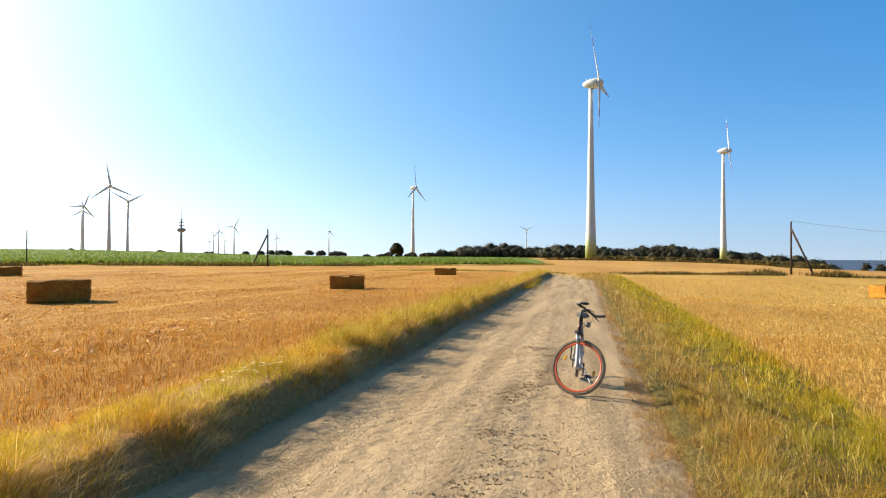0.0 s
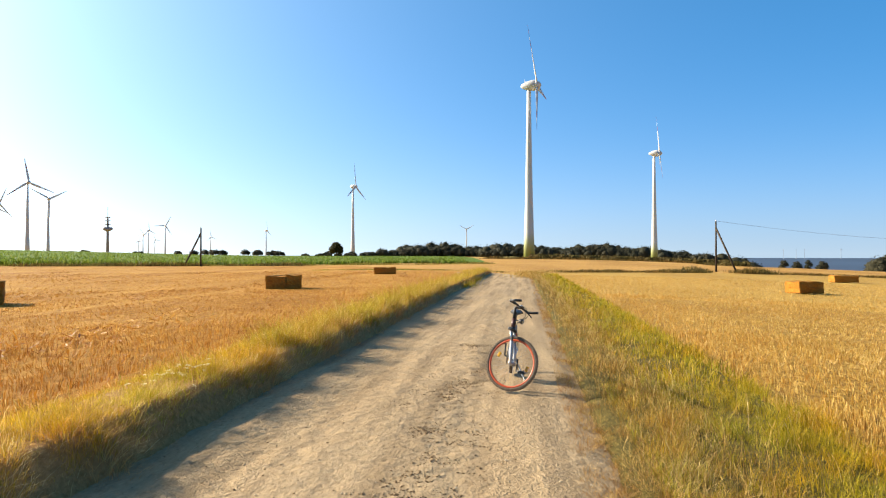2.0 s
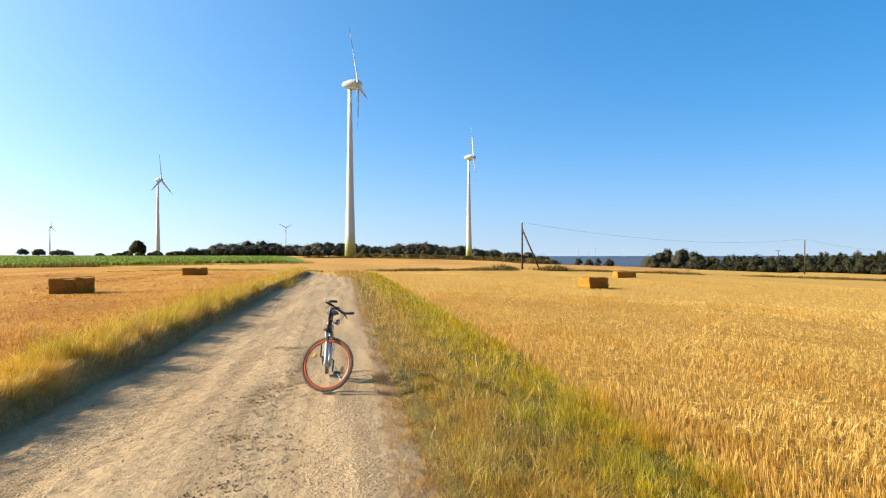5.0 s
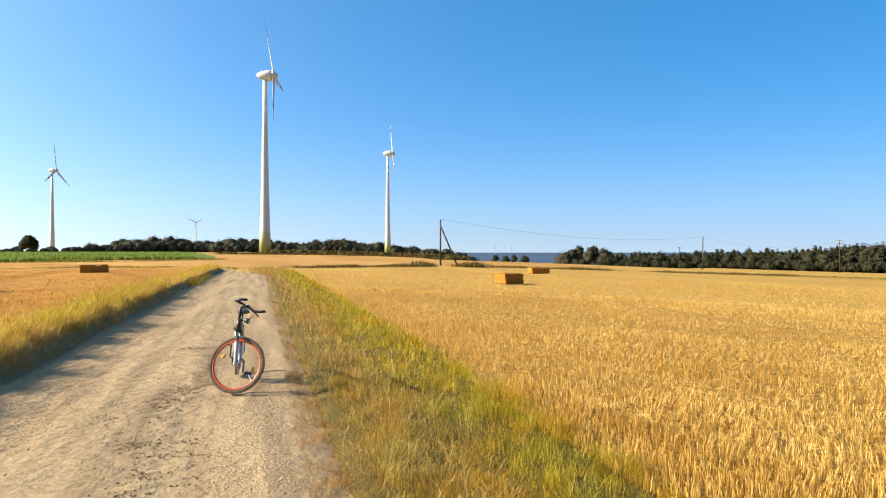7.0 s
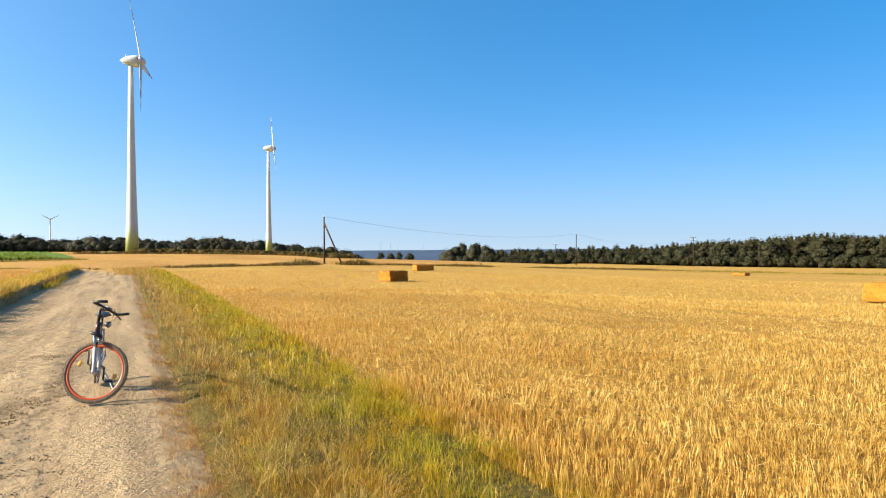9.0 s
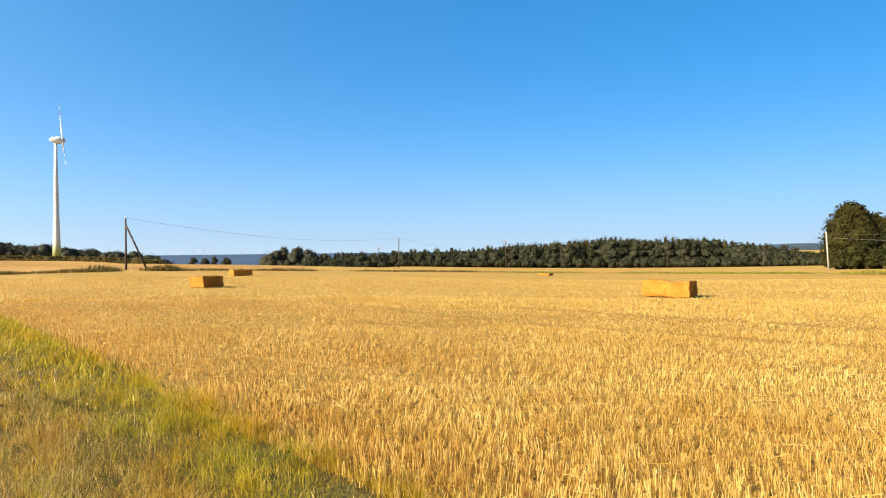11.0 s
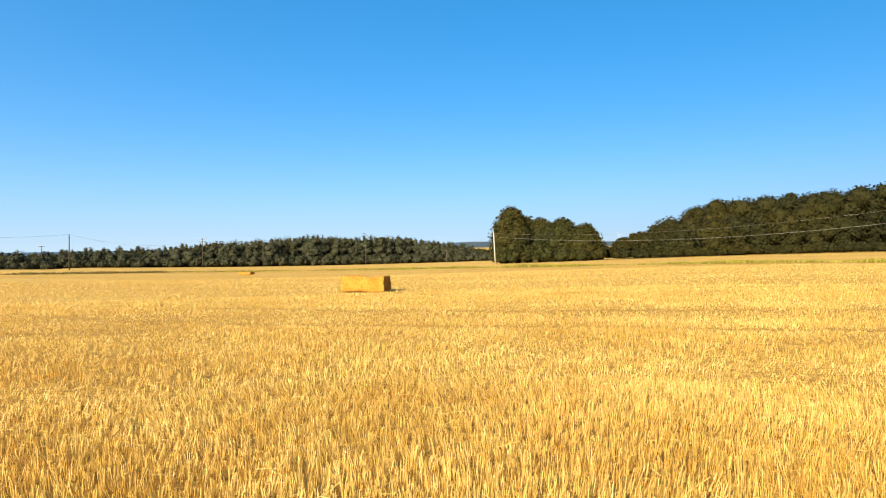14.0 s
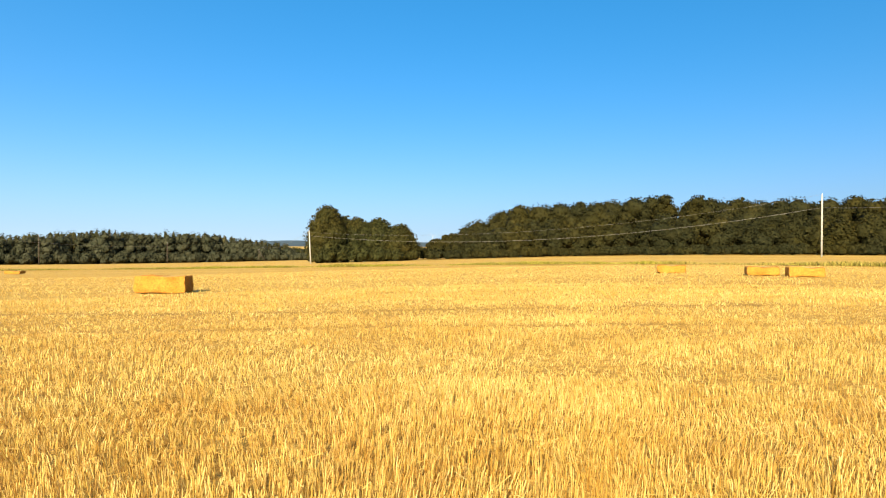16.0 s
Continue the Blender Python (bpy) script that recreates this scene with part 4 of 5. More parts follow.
turbine(-19.6, 1800, 1.29, 118, 25, blade=0.28, tips=False)
turbine(-15.2, 1700, 1.6, 130, 10, blade=0.28, tips=False)
turbine(-10.53, 1350, 2.2, 104, 0, tips=False)
for a_, e_ in ((34.55, 0.42), (35.45, 0.40), (36.03, 0.43), (38.5, 0.42), (30.1, 0.34), (99.9, 0.62)):
    turbine(a_, 3600, e_, 118, 20 * a_, blade=0.28, tips=False, label="tiny far-off wind turbine above the sea horizon")


# ---- radio tower ----
M_RADIO = plain("radio_grey", (0.30, 0.31, 0.33), 0.8)


def radio_tower(az, d):
    p = ground_at(az, d)
    k = d * math.tan(radians(1.0))
    top = d * math.tan(radians(3.97)) + 1.59 - p.z
    deck = d * math.tan(radians(2.1)) + 1.59 - p.z
    thing = new("radio_tower")
    thing.matrix_basis = pose(p.x, p.y, p.z)
    part("shaft", turned(bmesh.new(), [(0, 0.14 * k), (deck, 0.09 * k), (deck + 0.9 * k, 0.06 * k), (deck + 1.0 * k, 0.02 * k), (top, 0.012 * k)], 12), M_RADIO, thing)
    part("deck", turned(bmesh.new(), [(deck - 0.12 * k, 0.18 * k), (deck, 0.36 * k), (deck + 0.16 * k, 0.36 * k), (deck + 0.22 * k, 0.2 * k)], 16), M_RADIO, thing, "round operations deck")
    for i, r in enumerate((0.24, 0.22, 0.2)):
        z = deck + (0.42 + 0.28 * i) * k
        part("antenna_platform", turned(bmesh.new(), [(z, r * k), (z + 0.05 * k, r * k)], 14), M_RADIO, thing)
    return tagged(thing, "grey concrete radio tower with round platforms on the horizon", "radio tower")


radio_tower(-23.1, 1400)

# ---- poles and wires ----
def wood_pole(az, d, top_el, lean=0.0, brace=None, arms=0, label="", concrete=False, r=0.13):
    """A line pole; brace: where its raking strut meets the ground (az, d); arms: cross arms with insulators."""
    p = ground_at(az, d)
    h = d * math.tan(radians(top_el)) + 1.59 - p.z
    mat_ = M_CONCRETE if concrete else M_WOODPOLE
    thing = new("utility_pole")
    thing.matrix_basis = pose(p.x, p.y, p.z, 0, 0, -az)
    part("post", tube(bmesh.new(), [(0, 0, -0.3), (lean * 0.5, 0, h * 0.5), (lean, 0, h)], r, 10, r_end=r * 0.72), mat_, thing)
    if brace:
        q = ground_at(*brace)
        local = thing.matrix_basis.inverted() @ q
        part("brace", tube(bmesh.new(), [local - Vector((0, 0, 0.2)), (lean * 0.85, 0, h * 0.87)], r * 0.85, 8), mat_, thing, "raking timber strut")
    for k in range(arms):
        z = h - 0.1 - 0.75 * k
        bm = bmesh.new()
        block(bm, -0.8 - 0.2 * k, -0.05, z - 0.06, 0.8 + 0.2 * k, 0.05, z + 0.06, 0.01)
        arm = part("cross_arm", bm, mat_, thing)
        for sx in (-0.7, -0.35, 0.35, 0.7):
            part("insulator", turned(bmesh.new(), [(z + 0.06, 0.03), (z + 0.12, 0.06), (z + 0.2, 0.05), (z + 0.24, 0.02)], 8, at=(sx, 0, 0)), M_TURBINE, arm)
    if not arms:
        part("insulator", turned(bmesh.new(), [(h, 0.03), (h + 0.07, 0.06), (h + 0.16, 0.05), (h + 0.2, 0.02)], 8, at=(lean, 0, 0)), M_TURBINE, thing)
    tagged(thing, label or "weathered wooden utility pole at the field's edge", "utility pole", "utility poles")
    return thing.matrix_basis @ Vector((lean, 0, h + 0.05))


def wire(a, b, sag, r=0.02):
    pts = [a.lerp(b, k / 16) - Vector((0, 0, sag * 4 * (k / 16) * (1 - k / 16))) for k in range(17)]
    return tagged(part("overhead_wire", tube(bmesh.new(), pts, r, 5), M_WIRE), "thin sagging overhead wire strung between utility poles", "wire", "overhead wires")


top_r = wood_pole(29.65, 84, 2.86, brace=(31.3, 83), label="dark wooden utility pole with a raking strut")
top_l = wood_pole(-15.83, 88, 2.35, brace=(-17.2, 92), label="dark wooden utility pole with a raking strut by green crops")
wood_pole(-34.05, 95, 1.89, label="thin dark wooden pole beside the green crop field", r=0.09)
top_m1 = wood_pole(52.68, 150, 1.11, lean=0.1)
wood_pole(50.8, 230, 0.21, arms=1)
top_m2 = wood_pole(62.6, 190, 0.72, arms=2, label="wooden utility pole with two cross arms")
wood_pole(67.65, 215, 0.47)
wood_pole(76.8, 215, -0.12)
wood_pole(44.4, 230, -0.4)
wood_pole(84.3, 190, -0.67, brace=(84.9, 190), r=0.1)
top_f = wood_pole(88.9, 112, 1.0, lean=-0.3, concrete=True, label="pale concrete utility pole in front of round trees")
top_g = wood_pole(132.46, 100, 3.86, concrete=True, label="pale concrete utility pole before a dark wood")
wire(top_r, top_m1, 1.6, 0.013)
wire(top_m1, top_m2, 2.2, 0.013)
wire(top_g, top_f - Vector((0, 0, 0.3)), 2.4, 0.009)
wire(top_g - Vector((0, 0, 1.8)), top_f - Vector((0, 0, 0.9)), 2.6, 0.017)
wire(top_f, ground_at(84.3, 190, 4.5), 1.5, 0.017)
wire(top_m2 - Vector((0, 0, .8)), ground_at(76.8, 215, 5.5), 1.2, 0.017)
wire(top_g - Vector((0, 0, 1.8)), ground_at(150, 75, 7.0), 0.8, 0.017)

# ---- trees ----
M_HEDGE = foliage("hedge_leaf", [(0.0, (0.13, 0.105, 0.040)), (0.5, (0.20, 0.155, 0.062)), (1.0, (0.28, 0.21, 0.09))], 0.3, patch=(0.7, 0.8, 0.6), patch_scale=0.15)

_b = bmesh.new()
bmesh.ops.create_icosphere(_b, subdivisions=2, radius=1.0)
BALL = np.array([v.co[:] for v in _b.verts])
BALL_T = np.array([[v.index for v in f.verts] for f in _b.faces])
_b.free()


def leaf_cloud(centres, radii, per, size, flat=0.85):
    """Crown lobes: a lumpy dense heart for each, and sprays of leaves standing out of it. Places and triangles."""
    V, T, n0 = [], [], 0
    for c, r, k in zip(centres, radii, per):
        lump = 1 + 0.16 * np.sin(BALL @ rng.normal(0, 3.0, 3) + rng.uniform(0, 6)) + rng.uniform(-0.10, 0.10, len(BALL))
        V.append(np.asarray(c) + BALL * (lump * r * 0.74)[:, None] * np.array([1, 1, flat]))
        T.append(BALL_T + n0)
        n0 += len(BALL)
        d = rng.normal(size=(k, 3))
        d /= np.linalg.norm(d, axis=1)[:, None]
        d[:, 2] = np.where(d[:, 2] < -0.6, -d[:, 2], d[:, 2])
        rr = r * rng.uniform(0.72, 1.06, k)[:, None]
        p = c + d * rr * np.array([1, 1, flat])
        nrm = d + rng.normal(0, 0.45, (k, 3))
        nrm /= np.linalg.norm(nrm, axis=1)[:, None]
        t = np.cross(nrm, rng.normal(size=(k, 3)))
        t /= np.linalg.norm(t, axis=1)[:, None]
        b = np.cross(nrm, t)
        s = size * rng.uniform(0.6, 1.4, k)[:, None]
        V.append(np.stack([p - t * s, p + t * s * 0.4 + b * s * 0.7, p + t * s * 0.5 - b * s * 0.7 + nrm * s * 0.3], 1).reshape(-1, 3))
        T.append(np.arange(3 * k).reshape(-1, 3) + n0)
        n0 += 3 * k
    return np.concatenate(V), np.concatenate(T)


def lobes(x, y, z, h, w, count, low=0.12):
    """Lobes of one broad crown standing from low*h to h."""
    C, R = [], []
    for k in range(count):
        f = (k + 0.5) / count
        spread = 1.0 if f < 0.3 else math.sqrt(max(0.0, 1 - ((f - 0.3) / 0.71) ** 2))
        a = k * 2.4 + rng.uniform(-0.4, 0.4)
        r = w * rng.uniform(0.22, 0.34)
        off = max(0, w * 0.5 * spread - r * 0.8) * rng.uniform(0.8, 1.1)
        C.append((x + math.cos(a) * off, y + math.sin(a) * off, z + low * h + r * 0.75 + f * max(0.0, h * (1 - low) - 1.6 * r)))
        R.append(r)
    return C, R


def trunk(bm, x, y, z, h, r, limbs=4):
    tube(bm, [(x, y, z - 0.3), (x + r * 0.3, y, z + h * 0.3), (x - r * 0.2, y + r * 0.3, z + h * 0.62)], r, 8, r_end=r * 0.45)
    for k in range(limbs):
        a = k * 2.3 + x
        z0 = z + h * (0.25 + 0.08 * k)
        tube(bm, [(x, y, z0), (x + math.cos(a) * h * 0.13, y + math.sin(a) * h * 0.13, z0 + h * 0.16), (x + math.cos(a) * h * 0.24, y + math.sin(a) * h * 0.24, z0 + h * 0.25)], r * 0.4, 6, r_end=r * 0.12)
    return bm


def tree(az, d, top_el, width, label, leaves=2600, size=0.34, lobe=16, low=0.1):
    p = ground_at(az, d)
    h = d * math.tan(radians(top_el)) + 1.59 - p.z
    thing = new("tree")
    thing.matrix_basis = pose(p.x, p.y, p.z)
    part("trunk", trunk(bmesh.new(), 0, 0, 0, h, 0.03 * h), M_BARK, thing)
    C, R = lobes(0, 0, 0, h, width, lobe, low)
    V, T = leaf_cloud(np.array(C), R, [leaves // lobe] * lobe, size)
    part_mesh("crown", mesh_tris("crown", V, T, M_LEAF, True), thing)
    return tagged(thing, label, "tree")


def wood(name, rows, label, size, per_lobe=70, lobe=7, low=0.05, material=None, trunks=True):
    """A wood that nobody could count. rows: az, d, elevation of the top, crown width."""
    C, R = [], []
    bm = bmesh.new()
    for az, d, el, w in rows:
        p = ground_at(az, d)
        h = max(1.5, d * math.tan(radians(el)) + 1.59 - p.z)
        w = min(w * rng.uniform(0.75, 1.3), 1.9 * h)
        c, r = lobes(p.x, p.y, p.z, h, w, lobe, low)
        C += c
        R += r
        if trunks:
            tube(bm, [(p.x, p.y, p.z - 0.3), (p.x, p.y, p.z + h * 0.6)], 0.018 * h, 5, r_end=0.008 * h)
    V, T = leaf_cloud(np.array(C), R, [per_lobe] * len(C), size)
    thing = new(name)
    part_mesh("foliage", mesh_tris("foliage", V, T, material or M_LEAF, True), thing)
    if trunks:
        part("trunks", bm, M_BARK, thing)
    else:
        bm.free()
    return tagged(thing, label, "wood", kind="stuff")


def profile(points, step, jitter):
    """Rows of az and top elevation between the given corners of a wood's outline."""
    out = []
    for (a0, e0), (a1, e1) in zip(points, points[1:]):
        k = max(1, round((a1 - a0) / step))
        for i in range(k):
            f = (i + rng.uniform(0.2, 0.8)) / k
            out.append((a0 + (a1 - a0) * f, e0 + (e1 - e0) * f + rng.uniform(-jitter, jitter * 0.4)))
    return out


# the rounded group of trees by the concrete pole
tree(90.35, 121, 3.45, 8.2, "tall round broadleaf tree at the end of a clump", 9000, 0.24, 26, 0.0)
tree(93.0, 124, 2.35, 9.2, "broad dark green broadleaf tree in a clump", 8500, 0.24, 26, 0.0)
tree(95.0, 123, 2.3, 8.4, "broad dark green broadleaf tree in a clump", 8000, 0.24, 24, 0.0)
tree(97.0, 121, 1.75, 7.2, "low round broadleaf tree at the end of a clump", 7000, 0.24, 24, 0.0)
tree(91.6, 128, 2.6, 8.0, "dark broadleaf tree standing behind a clump", 3600, 0.28, 18, 0.0)

rows = [(a, 118 + rng.uniform(-2, 2), e, 3.6) for a, e in profile([(88.9, -0.5), (92, -0.3), (98.4, -0.6)], 0.75, 0.3)]
wood("clump_undergrowth", rows, "dark undergrowth filling the foot of the tree clump", 0.26, 90, 7, -0.1, trunks=False)
rows = [(a, 380 + rng.uniform(-15, 15), e, 14) for a, e in profile([(82, -0.45), (88, -0.5), (101, -0.4)], 0.8, 0.1)]
wood("far_wood_east", rows, "distant dark wood beyond the fields", 0.6, 50, 7, 0.0, trunks=False)

# beech wood to the east
rows = []
for a, e in profile([(99.2, -0.6), (100.7, 0.6), (103.9, 1.6)], 0.8, 0.25):
    rows.append((a, 126, e, 4.2))
for a, e in profile([(103.5, 1.6), (105.9, 3.1), (107.5, 3.15), (110.5, 3.85), (117.2, 3.75), (120.3, 4.15), (125.8, 3.75), (132, 3.5), (142, 3.6)], 1.7, 0.35):
    rows.append((a, 134 + rng.uniform(-4, 6), e + 0.32, 9.0))
for a, e in profile([(105, 2.6), (110, 3.5), (120, 3.85), (131, 3.3), (142, 3.4)], 1.5, 0.25):
    rows.append((a, 142, e + 0.3, 8.5))
for a, e in profile([(104, 1.0), (107, 2.0), (120, 2.6), (142, 2.3)], 1.8, 0.5):
    rows.append((a, 127 + rng.uniform(-3, 3), e, 7.0))
for a, e in profile([(100, -0.6), (142, 0.1)], 0.9, 0.4):
    rows.append((a, 121, e, 4.0))
wood("beech_wood", rows, "dense dark green broadleaf wood behind the fields", 0.26, 205, 10, -0.02, M_BEECH)


def conifer_wood(name, rows, label):
    Vs, Hs = [], []
    bm = bmesh.new()
    for az, d, el in rows:
        p = ground_at(az, d)
        h = max(3.0, d * math.tan(radians(el)) + 1.59 - p.z)
        tube(bm, [(p.x, p.y, p.z - 0.3), (p.x, p.y, p.z + h * 0.9)], 0.016 * h, 5, r_end=0.02)
        k = 150
        f = rng.uniform(0.02, 1.0, k) ** 0.85
        a = rng.uniform(0, math.tau, k)
        r = np.sqrt(1 - f ** 2.4) * h * 0.17 + 0.2
        r = r * rng.uniform(0.6, 1.1, k)
        c = np.stack([p.x + np.cos(a) * r, p.y + np.sin(a) * r, p.z + f * h - 0.1 * r], 1)
        out = np.stack([np.cos(a), np.sin(a), -0.35 * np.ones(k)], 1)
        sd = np.stack([-np.sin(a), np.cos(a), rng.normal(0, 0.3, k)], 1)
        s = (0.32 + 0.6 * (1 - f))[:, None]
        Hs.append(np.array([p.x, p.y, p.z + h * 0.50]) + BALL * (1 + rng.uniform(-0.18, 0.18, len(BALL)))[:, None] * np.array([0.10, 0.10, 0.44]) * h)
        Vs.append(np.stack([c - out * s * 0.9, c + sd * s * 0.6, c + out * s, c - sd * s * 0.6], 1).reshape(-1, 3))
    V = np.concatenate(Vs)
    n = len(V) // 4
    T = (np.array([[0, 1, 2], [0, 2, 3]])[None] + (np.arange(n) * 4)[:, None, None]).reshape(-1, 3)
    hearts = (BALL_T[None] + (len(V) + np.arange(len(Hs)) * len(BALL))[:, None, None]).reshape(-1, 3)
    V, T = np.concatenate([V, *Hs]), np.concatenate([T, hearts])
    thing = new(name)
    part_mesh("foliage", mesh_tris("foliage", V, T, M_NEEDLE, True), thing)
    part("trunks", bm, M_BARK, thing)
    return tagged(thing, label, "wood", kind="stuff")


rows = []
top = [(44.5, -0.45), (46.5, -0.40), (48.5, -0.18), (52.7, -0.20), (58.2, 0.02), (62.7, 0.25), (66.8, 0.6), (70.6, 0.82), (74.4, 0.82), (79.1, 0.85), (82.5, 0.45), (85.0, -0.1), (86.6, -0.25), (87.8, -0.8), (89.2, -0.9)]
for k, dd in enumerate((236, 244, 252, 262)):
    for a, e in profile(top, 0.42, 0.34):
        rows.append((a, dd + rng.uniform(-4, 4), e + 0.12 - 0.12 * (3 - k)))
conifer_wood("pine_wood", rows, "dark conifer plantation along the far side of the fields")
rows = [(a, 230 + rng.uniform(-3, 3), e - 0.22 + rng.uniform(-0.1, 0.2), 6.0) for a, e in profile(top, 0.62, 0.25)]
rows += [(a, 226 + rng.uniform(-2, 2), e, 4.5) for a, e in profile([(44, -1.0), (58, -0.9), (72, -0.7), (84, -0.8), (89.4, -1.1)], 0.7, 0.3)]
wood("plantation_edge", rows, "olive-green broadleaf trees and shrubs at the plantation's edge", 0.40, 70, 8, -0.08, M_EDGE)

# clump on the left of the plantation
rows = [(a, 300 + rng.uniform(-6, 6), e + 0.14, 9) for a, e in profile([(40.6, -0.3), (41.3, 0.17), (42.8, 0.42), (44.0, 0.25), (45.2, -0.15), (46.4, -0.5)], 0.8, 0.2)]
rows += [(a, 292, e, 7) for a, e in profile([(40.7, -0.7), (46.5, -0.8)], 0.7, 0.1)]
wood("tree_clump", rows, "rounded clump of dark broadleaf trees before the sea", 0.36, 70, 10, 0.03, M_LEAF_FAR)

# woods behind the turbines
rows = [(a, 520 + rng.uniform(-20, 20), e + 0.1, 25) for a, e in profile([(-7.6, 0.1), (-4.4, 0.32), (-1.3, 0.32), (0.3, 0.53), (2.4, 1.0), (5.0, 1.4), (7.2, 1.2), (8.2, 1.0), (9.5, 0.6)], 1.2, 0.28)]
rows += [(a, 505, e, 13) for a, e in profile([(-7.6, 0.05), (0, 0.35), (3, 0.85), (7, 0.95), (9.3, 0.55)], 0.6, 0.1)]
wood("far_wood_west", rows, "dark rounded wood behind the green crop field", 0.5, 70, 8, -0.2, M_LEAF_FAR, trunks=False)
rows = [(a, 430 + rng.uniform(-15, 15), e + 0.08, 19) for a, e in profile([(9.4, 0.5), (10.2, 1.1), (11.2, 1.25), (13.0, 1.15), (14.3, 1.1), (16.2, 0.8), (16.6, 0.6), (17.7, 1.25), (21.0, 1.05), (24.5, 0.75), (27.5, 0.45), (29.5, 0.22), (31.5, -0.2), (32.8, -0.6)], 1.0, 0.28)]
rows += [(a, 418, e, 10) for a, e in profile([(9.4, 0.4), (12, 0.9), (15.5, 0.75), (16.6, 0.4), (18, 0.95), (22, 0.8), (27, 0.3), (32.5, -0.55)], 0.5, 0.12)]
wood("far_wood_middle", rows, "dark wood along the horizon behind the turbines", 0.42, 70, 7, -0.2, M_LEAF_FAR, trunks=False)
rows = [(a, 225 + rng.uniform(-4, 4), e + 0.12, 5) for a, e in profile([(13.9, -0.02), (18, -0.12), (21, -0.26), (23.5, -0.38), (26, -0.42), (32, -0.62)], 0.42, 0.2)]
wood("field_hedge", rows, "low olive-green hedge below the turbines", 0.4, 70, 6, 0.0, M_HEDGE, trunks=False)
tree(-4.3, 480, 1.22, 11, "single tree with a squarish crown standing above the crop field", 1800, 0.6, 16, 0.1)
rows = [(a, 640 + rng.uniform(-30, 60), 0.28 + rng.uniform(0.0, 0.28), 8 + rng.uniform(0, 5)) for a in np.concatenate([rng.uniform(-46, -30, 11), rng.uniform(-26, -8, 22)])]
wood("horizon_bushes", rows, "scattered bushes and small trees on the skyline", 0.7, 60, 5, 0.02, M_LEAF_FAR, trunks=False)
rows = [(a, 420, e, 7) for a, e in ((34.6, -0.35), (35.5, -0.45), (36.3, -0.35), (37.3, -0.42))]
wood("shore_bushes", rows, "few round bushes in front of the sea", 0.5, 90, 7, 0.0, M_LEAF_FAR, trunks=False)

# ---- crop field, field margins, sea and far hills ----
# blue distance haze put into the hills' colour, a little into the sea's
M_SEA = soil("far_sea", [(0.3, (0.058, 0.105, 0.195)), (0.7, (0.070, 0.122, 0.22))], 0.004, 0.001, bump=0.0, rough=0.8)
M_HILL = soil("hazed_far_hill", [(0.3, (0.05, 0.085, 0.12)), (0.7, (0.075, 0.115, 0.15))], 0.02, 0.004, bump=0.0)
AZ, DD = np.meshgrid(np.radians(np.linspace(24, 60, 60)), np.geomspace(760, 4650, 24), indexing="ij")
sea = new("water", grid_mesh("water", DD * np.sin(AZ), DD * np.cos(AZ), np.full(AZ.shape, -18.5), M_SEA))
tagged(sea, "dark blue strip of sea on the horizon", "sea", kind="structure")
azs = np.radians(np.linspace(-60, 175, 260))
el = -0.27 + 0.02 * np.sin(azs * 9) + 0.42 * np.exp(-((np.degrees(azs) - 87) / 5) ** 2) + 0.3 * smooth(94, 99, np.degrees(azs)) + 0.25 * (1 - smooth(-5, 20, np.degrees(azs)))
D2 = 4400 - 120 * np.cos(azs * 3)
tops = D2 * np.tan(np.radians(el)) + 1.59
HX = np.stack([(D2 - 500) * np.sin(azs), D2 * np.sin(azs)], 0)
HY = np.stack([(D2 - 500) * np.cos(azs), D2 * np.cos(azs)], 0)
HZ = np.stack([np.full(len(azs), -26.0), tops], 0)
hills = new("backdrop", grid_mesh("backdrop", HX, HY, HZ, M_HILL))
tagged(hills, "wooded hills with blue haze painted in along the far horizon", "hills", kind="structure")


def patch_field(az0, az1, near, far, lift, material, name, label, n=60):
    aa, ff = np.meshgrid(np.linspace(az0, az1, n), np.concatenate([[0, 0.004, 0.012], np.linspace(0.04, 1, 22)]), indexing="ij")
    dd = near(aa) + (far(aa) - near(aa)) * ff
    x, y = dd * np.sin(np.radians(aa)), dd * np.cos(np.radians(aa))
    return tagged(new(name, grid_mesh(name, x, y, terrain(x, y) + lift - (lift + 0.12) * (1 - smooth(0, 0.012, ff)), material)), label, "field", kind="structure")


patch_field(-6, 44, lambda a: np.interp(a, [-6, 2, 8.5, 13, 14.5, 18, 29, 44], [92, 78, 61, 57, 60, 66, 80, 88]), lambda a: 235 + 0 * a, 0.02, M_NORTH_GROUND, "north_field", "tan mown field beyond the ragged grass margin")
M_CROPSOIL = soil("crop_soil", [(0.3, (0.08, 0.15, 0.022)), (0.7, (0.18, 0.32, 0.045))], 1.6, 0.08, bump=0.9, bump_dist=0.3)
CROP_NEAR = lambda a: 96 + 20 * smooth(-12, 9, a)
CROP_FAR = lambda a: CROP_NEAR(a) + (330 - CROP_NEAR(a)) * np.clip((9.6 - a) / 2.2, 0.01, 1)
patch_field(-60, 9.5, CROP_NEAR, CROP_FAR, 0.30, M_CROPSOIL, "crop_ground", "closed green canopy of a leafy root crop")
n = 32000
a = rng.uniform(-48, 9.3, n)
f = rng.uniform(0, 1, n) ** 2.2
d = CROP_NEAR(a) + f * (CROP_FAR(a) - CROP_NEAR(a))
x, y = d * np.sin(np.radians(a)), d * np.cos(np.radians(a))
h = rng.uniform(0.38, 0.72, n) * (0.35 + 0.65 * np.clip((9.6 - a) / 3.0, 0, 1))
me = stalks("crop_plants", x, y, terrain(x, y), h, 0.14 + d * 0.0007, rng.uniform(0.1, 0.6, n), M_CROP)
